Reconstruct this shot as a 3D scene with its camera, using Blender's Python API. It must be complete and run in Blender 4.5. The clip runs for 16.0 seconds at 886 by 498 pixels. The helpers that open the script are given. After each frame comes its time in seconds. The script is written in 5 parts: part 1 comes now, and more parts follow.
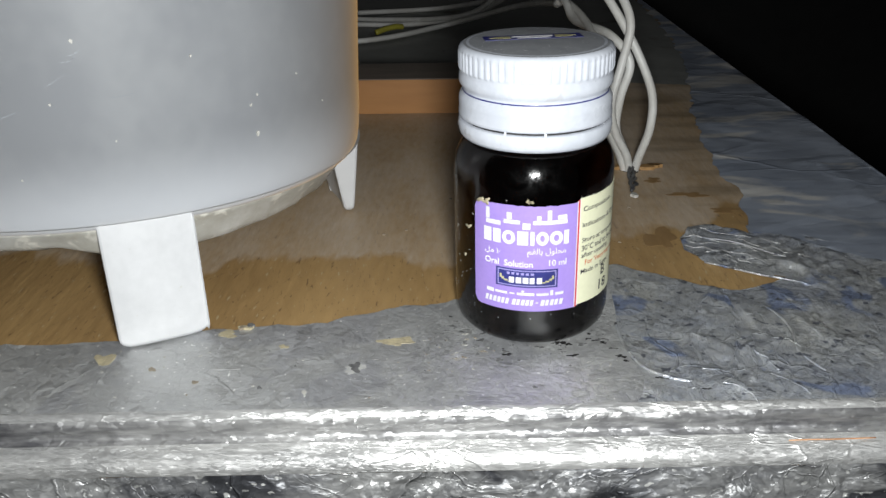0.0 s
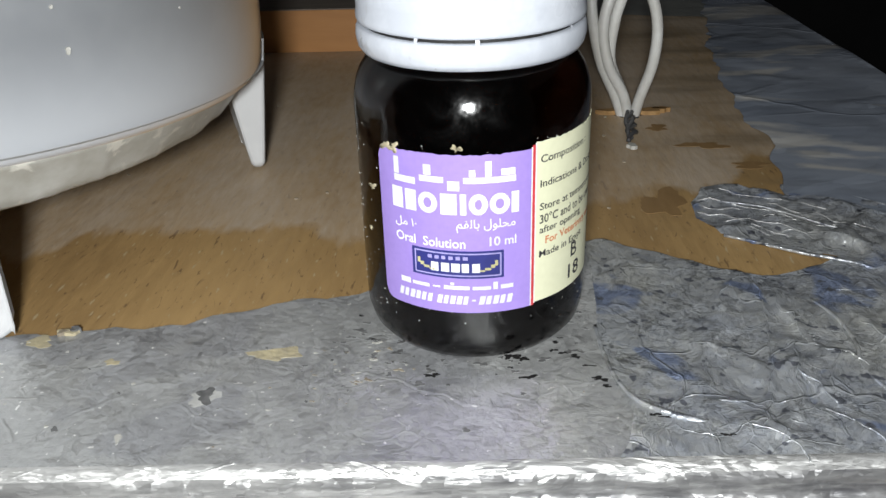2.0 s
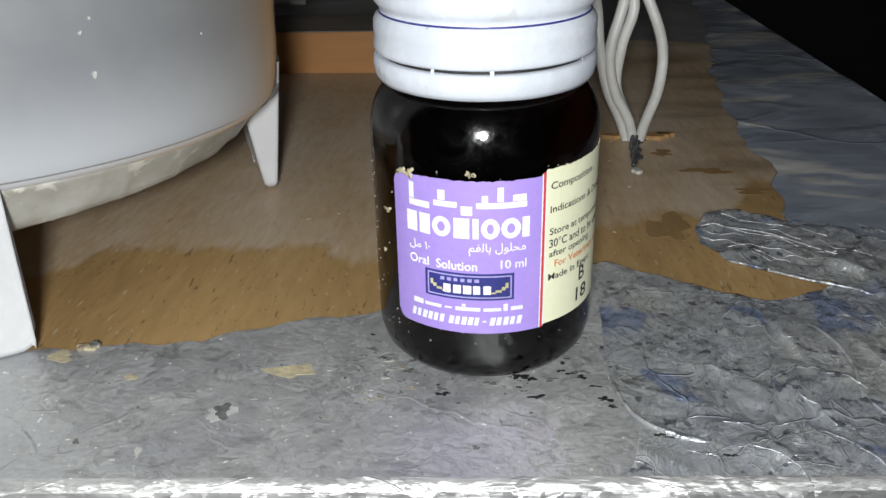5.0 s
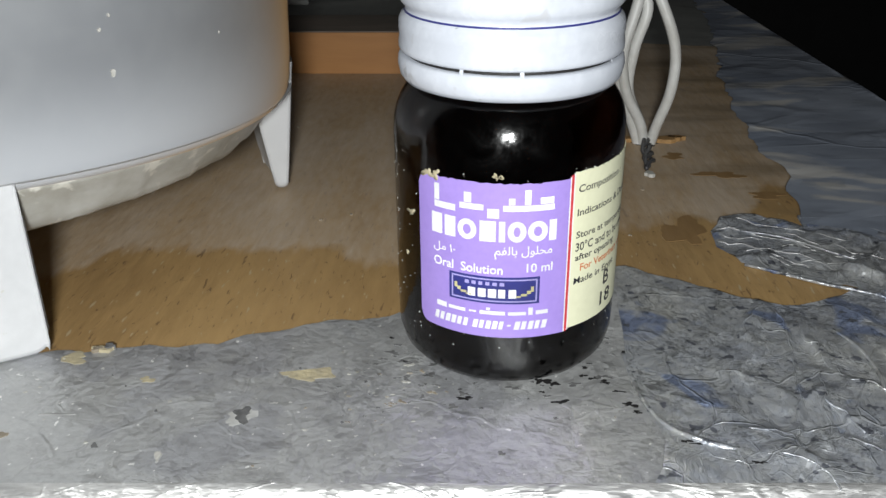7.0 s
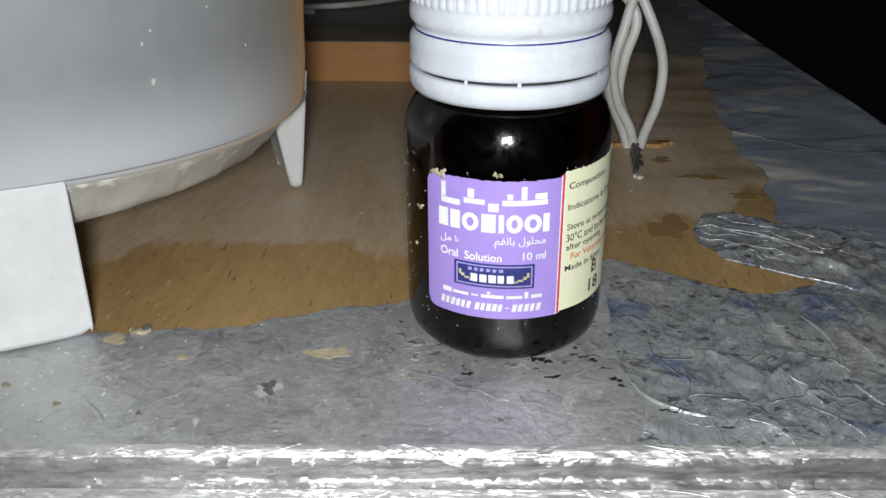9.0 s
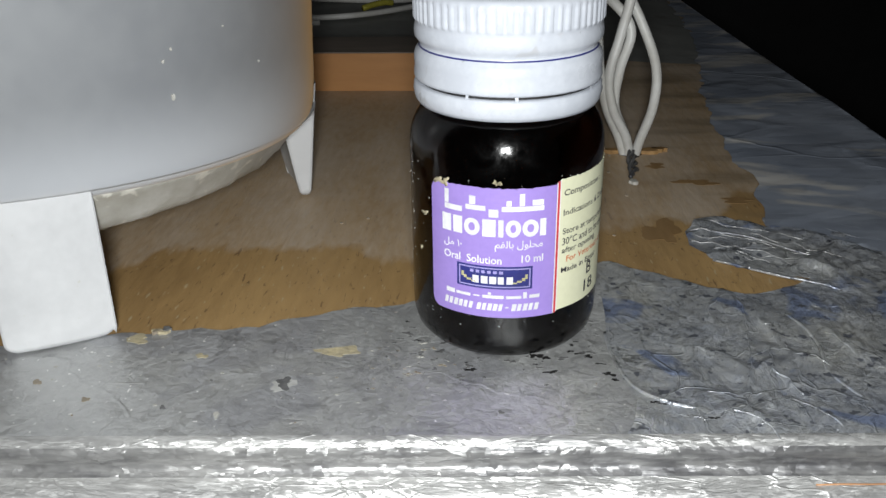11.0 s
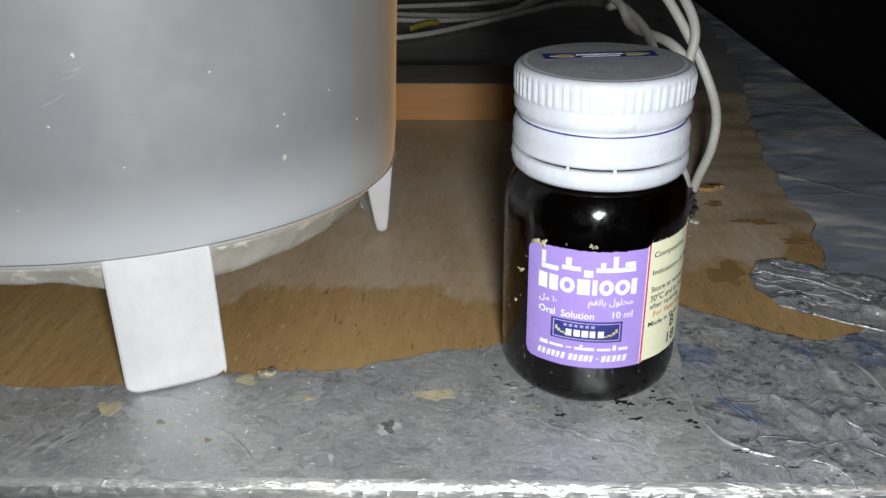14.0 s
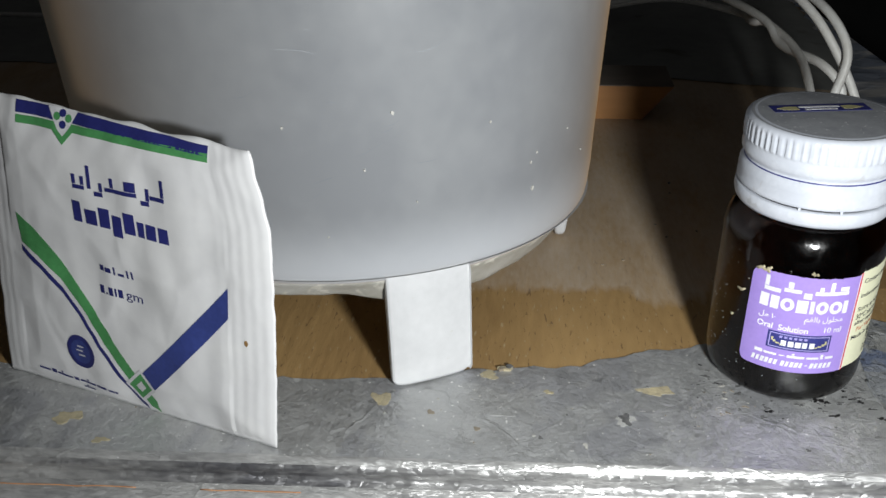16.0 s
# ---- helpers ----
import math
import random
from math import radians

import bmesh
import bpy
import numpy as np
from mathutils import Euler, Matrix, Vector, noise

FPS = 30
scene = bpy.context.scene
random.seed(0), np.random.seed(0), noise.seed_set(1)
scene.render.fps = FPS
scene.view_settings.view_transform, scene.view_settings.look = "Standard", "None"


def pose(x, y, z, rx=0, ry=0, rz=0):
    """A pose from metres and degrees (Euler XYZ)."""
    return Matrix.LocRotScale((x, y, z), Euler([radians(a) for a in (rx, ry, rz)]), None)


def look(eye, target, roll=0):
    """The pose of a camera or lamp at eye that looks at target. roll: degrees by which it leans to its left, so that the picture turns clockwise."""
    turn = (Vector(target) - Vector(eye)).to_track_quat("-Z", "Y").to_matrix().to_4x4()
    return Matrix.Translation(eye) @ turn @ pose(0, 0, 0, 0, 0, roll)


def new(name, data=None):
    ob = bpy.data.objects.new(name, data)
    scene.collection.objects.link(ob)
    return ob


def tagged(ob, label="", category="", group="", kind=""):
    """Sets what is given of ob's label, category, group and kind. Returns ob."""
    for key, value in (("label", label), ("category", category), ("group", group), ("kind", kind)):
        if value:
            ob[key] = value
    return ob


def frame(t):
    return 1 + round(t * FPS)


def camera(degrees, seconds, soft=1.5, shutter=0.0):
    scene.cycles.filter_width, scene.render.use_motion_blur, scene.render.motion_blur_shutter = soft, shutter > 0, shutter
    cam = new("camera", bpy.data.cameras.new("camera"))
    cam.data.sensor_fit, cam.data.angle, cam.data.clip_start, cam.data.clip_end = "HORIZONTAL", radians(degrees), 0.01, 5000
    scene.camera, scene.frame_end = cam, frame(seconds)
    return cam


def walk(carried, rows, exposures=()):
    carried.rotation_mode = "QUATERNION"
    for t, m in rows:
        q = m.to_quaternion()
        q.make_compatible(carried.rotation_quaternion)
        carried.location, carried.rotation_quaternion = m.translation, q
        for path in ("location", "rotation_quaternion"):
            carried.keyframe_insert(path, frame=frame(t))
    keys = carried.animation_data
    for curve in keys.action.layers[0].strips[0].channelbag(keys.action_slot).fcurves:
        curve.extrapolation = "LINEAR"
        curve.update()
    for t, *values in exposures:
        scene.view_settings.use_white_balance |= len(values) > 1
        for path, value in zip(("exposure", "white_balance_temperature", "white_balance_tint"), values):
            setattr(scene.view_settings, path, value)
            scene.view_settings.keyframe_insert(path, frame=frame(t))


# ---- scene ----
cam = camera(53.0, 16.0)
EXPO = -0.03
PATH = [
    (0, (0.00903, -0.02633, 0.09334), (0.00109, 0.15522, 0.00982), -1.36),
    (0.5, (0.00847, -0.02309, 0.08916), (-0.00027, 0.15771, 0.00410), -1.83),
    (1, (0.01322, -0.00237, 0.08552), (0.00259, 0.17699, -0.00233), -2.00),
    (1.5, (0.02097, 0.01346, 0.07998), (0.01131, 0.19132, -0.01096), -1.66),
    (2, (0.02286, 0.02688, 0.06984), (0.01179, 0.20473, -0.02097), -1.98),
    (2.5, (0.02522, 0.02380, 0.07298), (0.01537, 0.20306, -0.01516), -1.74),
    (3, (0.02384, 0.02247, 0.07478), (0.01325, 0.20126, -0.01420), -1.47),
    (3.5, (0.02543, 0.02281, 0.07468), (0.01458, 0.20171, -0.01409), -1.40),
    (4, (0.02232, 0.02420, 0.07336), (0.01108, 0.20322, -0.01509), -1.31),
    (4.5, (0.02196, 0.02364, 0.07257), (0.01058, 0.20307, -0.01504), -1.31),
    (7, (0.01713, 0.02491, 0.07176), (0.00770, 0.20474, -0.01528), -0.64),
    (7.5, (0.01634, 0.01990, 0.07411), (0.00740, 0.20003, -0.01235), -0.51),
    (8, (0.01623, 0.01388, 0.07582), (0.00742, 0.19389, -0.01088), -0.36),
    (8.5, (0.01693, 0.01012, 0.07622), (0.00817, 0.19069, -0.00933), -0.47),
    (9, (0.01670, 0.01081, 0.07609), (0.00772, 0.19120, -0.00980), -0.42),
    (9.5, (0.01744, 0.00789, 0.07624), (0.00846, 0.18876, -0.00865), -0.74),
    (12, (0.01635, 0.00083, 0.08144), (0.00593, 0.18167, -0.00336), -0.98),
    (12.5, (0.01562, -0.00117, 0.08251), (0.00444, 0.17964, -0.00223), -1.18),
    (13, (0.01353, -0.00192, 0.08559), (0.00207, 0.17836, -0.00025), -1.16),
    (13.5, (0.00977, -0.00171, 0.08476), (-0.00280, 0.17802, -0.00205), -1.28),
    (14, (0.00393, -0.00338, 0.09355), (-0.00939, 0.17679, 0.00775), -0.83),
    (14.5, (-0.00485, -0.00808, 0.09552), (-0.01942, 0.17041, 0.00648), -0.94),
    (15, (-0.01788, -0.00825, 0.09729), (-0.03362, 0.16973, 0.00743), -0.79),
    (15.5, (-0.03171, -0.01327, 0.10375), (-0.04896, 0.16330, 0.01141), -0.98),
    (16, (-0.03766, -0.02504, 0.11808), (-0.05507, 0.14991, 0.02274), -0.81),
]
walk(cam, [(t, look(eye, target, roll)) for t, eye, target, roll in PATH], [(0, EXPO - 0.02), (1, EXPO + 0.04), (4, EXPO - 0.06), (7.5, EXPO - 0.12), (8.5, EXPO - 0.24), (12.5, EXPO - 0.24), (14, EXPO - 0.15), (16, EXPO - 0.12)])

# ---- light: a phone torch beside the lens, night all round ----
world = bpy.data.worlds.new("night")
scene.world = world
world.use_nodes = True
world.node_tree.nodes["Background"].inputs[0].default_value = (0.5, 0.5, 0.52, 1)
world.node_tree.nodes["Background"].inputs[1].default_value = 0.045
torch_data = bpy.data.lights.new("torch", "AREA")
torch_data.shape, torch_data.size, torch_data.energy, torch_data.color = "DISK", 0.020, 0.52, (0.965, 0.99, 0.985)
torch = new("torch", torch_data)
torch.matrix_world = look((0.016, -0.018, 0.082), (0.000, 0.15, 0.02))

MM = 0.001
Z0 = Vector((0, 0, 0))


# ---- materials ----
def rgb(c):
    return (*c, 1.0)


def material(name, base, rough=0.5, metal=0.0, second=None, big=60.0, small=900.0, amount=0.5, bump=0.1, bump_scale=1500.0,
             stretch=(1, 1, 1), distance=0.0003, spots=None, spot_scale=250.0, spot_edge=0.68, rough_var=0.12, specks=None, speck_scale=1500.0, speck_edge=0.70):
    """Two scales of noise between two colours, speckles, rough variation and a fine bump, in metres."""
    m = bpy.data.materials.new(name)
    m.use_nodes = True
    nt = m.node_tree
    n, l = nt.nodes, nt.links
    b = n["Principled BSDF"]
    tc = n.new("ShaderNodeTexCoord")
    mp = n.new("ShaderNodeMapping")
    mp.inputs["Scale"].default_value = stretch
    l.new(tc.outputs["Object"], mp.inputs["Vector"])

    def noise_node(scale, detail=4.0, dist=0.0):
        q = n.new("ShaderNodeTexNoise")
        q.inputs["Scale"].default_value = scale
        q.inputs["Detail"].default_value = detail
        q.inputs["Distortion"].default_value = dist
        l.new(mp.outputs["Vector"], q.inputs["Vector"])
        return q

    second = second or tuple(v * 0.7 for v in base)
    n1, n2 = noise_node(big, 5, 0.4), noise_node(small, 3)
    add = n.new("ShaderNodeMath")
    add.operation = "MULTIPLY_ADD"
    l.new(n2.outputs["Fac"], add.inputs[0])
    add.inputs[1].default_value = 0.45
    l.new(n1.outputs["Fac"], add.inputs[2])
    ramp = n.new("ShaderNodeMapRange")
    ramp.inputs[1].default_value, ramp.inputs[2].default_value = 0.72 - 0.25 * amount - 0.1, 0.72 + 0.25 * amount
    l.new(add.outputs[0], ramp.inputs[0])
    mix = n.new("ShaderNodeMix")
    mix.data_type = "RGBA"
    l.new(ramp.outputs[0], mix.inputs[0])
    mix.inputs[6].default_value, mix.inputs[7].default_value = rgb(base), rgb(second)
    out = mix.outputs[2]
    if spots:
        n3 = noise_node(spot_scale, 6, 0.8)
        r3 = n.new("ShaderNodeMapRange")
        r3.inputs[1].default_value, r3.inputs[2].default_value = spot_edge, spot_edge + 0.06
        l.new(n3.outputs["Fac"], r3.inputs[0])
        mix2 = n.new("ShaderNodeMix")
        mix2.data_type = "RGBA"
        l.new(r3.outputs[0], mix2.inputs[0])
        l.new(out, mix2.inputs[6])
        mix2.inputs[7].default_value = rgb(spots)
        out = mix2.outputs[2]
    if specks:
        n4 = noise_node(speck_scale, 2)
        r4 = n.new("ShaderNodeMapRange")
        r4.inputs[1].default_value, r4.inputs[2].default_value = speck_edge, speck_edge + 0.04
        l.new(n4.outputs["Fac"], r4.inputs[0])
        mix3 = n.new("ShaderNodeMix")
        mix3.data_type = "RGBA"
        l.new(r4.outputs[0], mix3.inputs[0])
        l.new(out, mix3.inputs[6])
        mix3.inputs[7].default_value = rgb(specks)
        out = mix3.outputs[2]
    l.new(out, b.inputs["Base Color"])
    rr = n.new("ShaderNodeMapRange")
    rr.inputs[3].default_value, rr.inputs[4].default_value = max(rough - rough_var, 0.02), min(rough + rough_var, 1)
    l.new(n1.outputs["Fac"], rr.inputs[0])
    l.new(rr.outputs[0], b.inputs["Roughness"])
    b.inputs["Metallic"].default_value = metal
    if bump:
        nb = noise_node(bump_scale, 4)
        bp = n.new("ShaderNodeBump")
        bp.inputs["Strength"].default_value, bp.inputs["Distance"].default_value = bump, distance
        l.new(nb.outputs["Fac"], bp.inputs["Height"])
        l.new(bp.outputs[0], b.inputs["Normal"])
    return m




def crumple(m, layers, stretch=(1, 1, 1), creases=()):
    """Sharp facets and thin creases as relief. layers: (cells per metre, slope); creases: (cells per metre, height in metres, width)."""
    nt = m.node_tree
    n, l = nt.nodes, nt.links
    bs = n["Principled BSDF"]
    tc = n.new("ShaderNodeTexCoord")
    mp = n.new("ShaderNodeMapping")
    mp.inputs["Scale"].default_value = stretch
    l.new(tc.outputs["Object"], mp.inputs["Vector"])
    wn = n.new("ShaderNodeTexNoise")
    wn.inputs["Scale"].default_value, wn.inputs["Detail"].default_value = 70, 3
    l.new(mp.outputs[0], wn.inputs["Vector"])
    warp = n.new("ShaderNodeVectorMath")
    warp.operation = "MULTIPLY_ADD"
    l.new(wn.outputs["Color"], warp.inputs[0])
    warp.inputs[1].default_value = (0.012, 0.012, 0.012)
    l.new(mp.outputs[0], warp.inputs[2])
    total = None

    def plus(sock):
        nonlocal total
        if total is None:
            total = sock
        else:
            q = n.new("ShaderNodeMath")
            l.new(total, q.inputs[0])
            l.new(sock, q.inputs[1])
            total = q.outputs[0]

    for scale, slope in layers:
        v = n.new("ShaderNodeTexVoronoi")
        v.inputs["Scale"].default_value = scale
        l.new(warp.outputs[0], v.inputs["Vector"])
        off = n.new("ShaderNodeVectorMath")
        off.operation = "SUBTRACT"
        l.new(warp.outputs[0], off.inputs[0])
        l.new(v.outputs["Position"], off.inputs[1])
        tilt = n.new("ShaderNodeVectorMath")
        tilt.operation = "MULTIPLY_ADD"
        l.new(v.outputs["Color"], tilt.inputs[0])
        tilt.inputs[1].default_value = (2 * slope,) * 3
        tilt.inputs[2].default_value = (-slope,) * 3
        d = n.new("ShaderNodeVectorMath")
        d.operation = "DOT_PRODUCT"
        l.new(off.outputs[0], d.inputs[0])
        l.new(tilt.outputs[0], d.inputs[1])
        plus(d.outputs["Value"])
    for scale, height, width in creases:
        v = n.new("ShaderNodeTexVoronoi")
        v.feature = "DISTANCE_TO_EDGE"
        v.inputs["Scale"].default_value = scale
        l.new(warp.outputs[0], v.inputs["Vector"])
        r = n.new("ShaderNodeMapRange")
        r.interpolation_type = "SMOOTHSTEP"
        r.inputs[1].default_value, r.inputs[2].default_value, r.inputs[3].default_value, r.inputs[4].default_value = 0, width, height, 0
        l.new(v.outputs["Distance"], r.inputs[0])
        gate = n.new("ShaderNodeTexNoise")
        gate.inputs["Scale"].default_value = scale * 0.6
        l.new(mp.outputs[0], gate.inputs["Vector"])
        g = n.new("ShaderNodeMapRange")
        g.inputs[1].default_value, g.inputs[2].default_value = 0.45, 0.6
        l.new(gate.outputs["Fac"], g.inputs[0])
        q = n.new("ShaderNodeMath")
        q.operation = "MULTIPLY"
        l.new(r.outputs[0], q.inputs[0])
        l.new(g.outputs[0], q.inputs[1])
        plus(q.outputs[0])
    bp = n.new("ShaderNodeBump")
    bp.inputs["Strength"].default_value, bp.inputs["Distance"].default_value = 1.0, 1.0
    l.new(total, bp.inputs["Height"])
    if bs.inputs["Normal"].links:
        l.new(bs.inputs["Normal"].links[0].from_socket, bp.inputs["Normal"])
    l.new(bp.outputs[0], bs.inputs["Normal"])
    return m


# the pale specks are fine sparkle painted into the foil's colour
FOIL = material("aluminium_foil_tape", (0.60, 0.605, 0.595), 0.43, 0.5, (0.42, 0.425, 0.43), big=26, small=800, bump=0.6, bump_scale=1100, amount=1.1,
                distance=0.0002, spots=(0.43, 0.435, 0.45), spot_scale=45, spot_edge=0.52, specks=(0.85, 0.85, 0.83), speck_scale=900, speck_edge=0.69)
crumple(FOIL, ((60, 0.04), (260, 0.06), (900, 0.09), (2400, 0.06)), (1, 1, 1), ((38, 0.00008, 0.02), (170, 0.00004, 0.05)))
FOIL_BLUE = material("wrinkled_foil_tape", (0.66, 0.655, 0.60), 0.36, 0.55, (0.36, 0.39, 0.46), big=40, small=700, bump=0.5, bump_scale=900, amount=1.1,
                     distance=0.0002, spots=(0.27, 0.32, 0.46), spot_scale=85, spot_edge=0.585, specks=(0.17, 0.18, 0.21), speck_scale=420, speck_edge=0.635)
crumple(FOIL_BLUE, ((55, 0.035), (190, 0.05), (620, 0.11), (2000, 0.16)), (1, 1, 1), ((42, 0.00016, 0.012), (110, 0.00010, 0.02), (300, 0.00006, 0.04)))
FOIL_FAR = material("dull_blue_grey_foil", (0.47, 0.51, 0.58), 0.48, 0.35, (0.26, 0.30, 0.38), big=24, small=200, bump=0.4, bump_scale=160, amount=1.0,
                    stretch=(0.5, 1, 1), distance=0.0004, spots=(0.62, 0.61, 0.59), spot_scale=42, spot_edge=0.55)
crumple(FOIL_FAR, ((45, 0.05), (140, 0.05)), (0.5, 1, 1), ((30, 0.0002, 0.03),))
FOIL_BRIGHT = material("shiny_foil_tape", (0.86, 0.855, 0.835), 0.49, 0.62, (0.36, 0.36, 0.36), big=110, small=1400, bump=0.6, bump_scale=2200,
                       distance=0.0002, stretch=(0.25, 1, 1), amount=1.0)
crumple(FOIL_BRIGHT, ((300, 0.08), (1100, 0.15), (3200, 0.22)), (0.3, 1.0, 1.0), ((120, 0.0001, 0.02), (300, 0.00007, 0.04)))
FOIL_GROOVE = material("dirty_foil_groove", (0.70, 0.695, 0.68), 0.42, 0.6, (0.14, 0.14, 0.15), big=80, small=900, bump=0.6, bump_scale=1400, amount=0.8,
                       distance=0.0003, stretch=(0.22, 1, 1))
crumple(FOIL_GROOVE, ((300, 0.12), (900, 0.18)), (0.8, 1, 1))
FOIL_FACE = material("crumpled_foil", (0.50, 0.50, 0.49), 0.46, 0.55, (0.13, 0.135, 0.15), big=55, small=700, bump=0.7, bump_scale=900, amount=0.8, distance=0.0003, stretch=(0.6, 1, 1),
                     spots=(0.07, 0.072, 0.08), spot_scale=70, spot_edge=0.55, specks=(0.72, 0.72, 0.70), speck_scale=700, speck_edge=0.66)
crumple(FOIL_FACE, ((90, 0.16), (320, 0.22), (1100, 0.26)), (0.7, 1, 1), ((60, 0.0003, 0.02), (160, 0.0002, 0.03), (420, 0.0001, 0.05)))


def plywood():
    """Brown plywood: long fibres running away from the front edge, pale dust lying further in with a ragged border."""
    m = material("bare_plywood", (0.47, 0.305, 0.13), 0.55, 0, (0.30, 0.185, 0.075), big=45, small=500, amount=1.0, bump=0.6, bump_scale=420, stretch=(1, 0.22, 1), distance=0.0005, spots=(0.20, 0.12, 0.055), spot_scale=1300, spot_edge=0.62, specks=(0.44, 0.34, 0.20), speck_scale=1100, speck_edge=0.67)
    nt = m.node_tree
    n, l = nt.nodes, nt.links
    bs = n["Principled BSDF"]
    brown = bs.inputs["Base Color"].links[0].from_socket
    tc = n.new("ShaderNodeTexCoord")
    sp = n.new("ShaderNodeSeparateXYZ")
    l.new(tc.outputs["Object"], sp.inputs[0])
    mp = n.new("ShaderNodeMapping")
    mp.inputs["Scale"].default_value = (1, 0.3, 1)
    l.new(tc.outputs["Object"], mp.inputs["Vector"])

    def nz(scale, detail):
        q = n.new("ShaderNodeTexNoise")
        q.inputs["Scale"].default_value, q.inputs["Detail"].default_value = scale, detail
        l.new(mp.outputs["Vector"], q.inputs["Vector"])
        return q.outputs["Fac"]

    def math_node(op, a, b):
        q = n.new("ShaderNodeMath")
        q.operation = op
        for k, v in enumerate((a, b)):
            if isinstance(v, (int, float)):
                q.inputs[k].default_value = v
            else:
                l.new(v, q.inputs[k])
        return q.outputs[0]

    border = math_node("ADD", sp.outputs["Y"], math_node("MULTIPLY", math_node("SUBTRACT", nz(35, 6), 0.5), 0.055))
    border = math_node("ADD", border, math_node("MULTIPLY", math_node("SUBTRACT", nz(300, 3), 0.5), 0.012))
    # the bare brown reaches further in toward the right and along the right-hand foil
    for x0, x1, reach in ((0.030, 0.052, 0.019), (0.068, 0.090, 0.030)):
        run = n.new("ShaderNodeMapRange")
        run.inputs[1].default_value, run.inputs[2].default_value, run.inputs[4].default_value = x0, x1, reach
        l.new(sp.outputs["X"], run.inputs[0])
        border = math_node("SUBTRACT", border, run.outputs[0])
    edge = n.new("ShaderNodeMapRange")
    edge.inputs[1].default_value, edge.inputs[2].default_value, edge.inputs[4].default_value = 0.1687, 0.1727, 0.9
    l.new(border, edge.inputs[0])
    blot = n.new("ShaderNodeMapRange")
    blot.inputs[1].default_value, blot.inputs[2].default_value, blot.inputs[3].default_value, blot.inputs[4].default_value = 0.36, 0.62, 0.30, 1.0
    l.new(math_node("ADD", math_node("MULTIPLY", nz(55, 8), 0.7), math_node("MULTIPLY", nz(700, 3), 0.3)), blot.inputs[0])
    patchy = math_node("MULTIPLY", edge.outputs[0], blot.outputs[0])
    dust = n.new("ShaderNodeMix")
    dust.data_type = "RGBA"
    l.new(patchy, dust.inputs[0])
    l.new(brown, dust.inputs[6])
    dust.inputs[7].default_value = (0.51, 0.42, 0.325, 1)
    # dark greasy stains further right and back
    stain = n.new("ShaderNodeMapRange")
    stain.inputs[1].default_value, stain.inputs[2].default_value, stain.inputs[4].default_value = 0.46, 0.66, 0.65
    across = n.new("ShaderNodeMapping")
    across.inputs["Scale"].default_value = (0.3, 1.2, 1)
    l.new(tc.outputs["Object"], across.inputs["Vector"])
    streak = n.new("ShaderNodeTexNoise")
    streak.inputs["Scale"].default_value, streak.inputs["Detail"].default_value = 75, 6
    l.new(across.outputs["Vector"], streak.inputs["Vector"])
    l.new(streak.outputs["Fac"], stain.inputs[0])
    far = n.new("ShaderNodeMapRange")
    far.inputs[1].default_value, far.inputs[2].default_value = 0.045, 0.075
    l.new(sp.outputs["X"], far.inputs[0])
    dark = n.new("ShaderNodeMix")
    dark.data_type = "RGBA"
    l.new(math_node("MULTIPLY", stain.outputs[0], far.outputs[0]), dark.inputs[0])
    l.new(dust.outputs[2], dark.inputs[6])
    dark.inputs[7].default_value = (0.165, 0.125, 0.075, 1)
    l.new(dark.outputs[2], bs.inputs["Base Color"])
    return m


WOOD = plywood()
BLOCKWOOD = material("orange_softwood", (0.43, 0.205, 0.062), 0.55, 0, (0.33, 0.145, 0.042), big=25, small=300, stretch=(0.15, 1, 1), bump=0.2)
BLOCKTOP = material("grey_weathered_wood", (0.20, 0.16, 0.13), 0.8, 0, (0.13, 0.11, 0.09), big=60, stretch=(0.2, 1, 1))
PLASTIC = material("translucent_white_plastic", (0.375, 0.39, 0.41), 0.36, 0, (0.305, 0.32, 0.345), big=30, small=260, bump=0.08, bump_scale=220)
pb = PLASTIC.node_tree.nodes["Principled BSDF"]
# brown sheen tint paints in wood-coloured light at the wall's edges
pb.inputs["Sheen Weight"].default_value, pb.inputs["Sheen Roughness"].default_value = 0.8, 0.42
pb.inputs["Sheen Tint"].default_value = (0.50, 0.275, 0.085, 1)
# the wall's colour runs whiter towards its foot
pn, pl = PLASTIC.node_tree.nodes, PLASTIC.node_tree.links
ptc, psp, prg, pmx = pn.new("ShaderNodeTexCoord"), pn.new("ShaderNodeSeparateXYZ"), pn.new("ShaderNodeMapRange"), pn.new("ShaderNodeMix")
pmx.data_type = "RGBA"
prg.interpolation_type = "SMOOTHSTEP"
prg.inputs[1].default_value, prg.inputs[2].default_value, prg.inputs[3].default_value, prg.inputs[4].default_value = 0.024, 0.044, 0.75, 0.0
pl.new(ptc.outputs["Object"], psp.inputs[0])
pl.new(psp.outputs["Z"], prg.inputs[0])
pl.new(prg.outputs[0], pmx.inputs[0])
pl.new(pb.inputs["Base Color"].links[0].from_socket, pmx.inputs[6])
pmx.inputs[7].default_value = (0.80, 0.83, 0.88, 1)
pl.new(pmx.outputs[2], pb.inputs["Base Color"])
pt = PLASTIC.node_tree.nodes.new("ShaderNodeBsdfTranslucent")
pt.inputs["Color"].default_value = (0.75, 0.70, 0.62, 1)
pm = PLASTIC.node_tree.nodes.new("ShaderNodeMixShader")
pm.inputs[0].default_value = 0.36
PLASTIC.node_tree.links.new(pb.outputs[0], pm.inputs[1])
PLASTIC.node_tree.links.new(pt.outputs[0], pm.inputs[2])
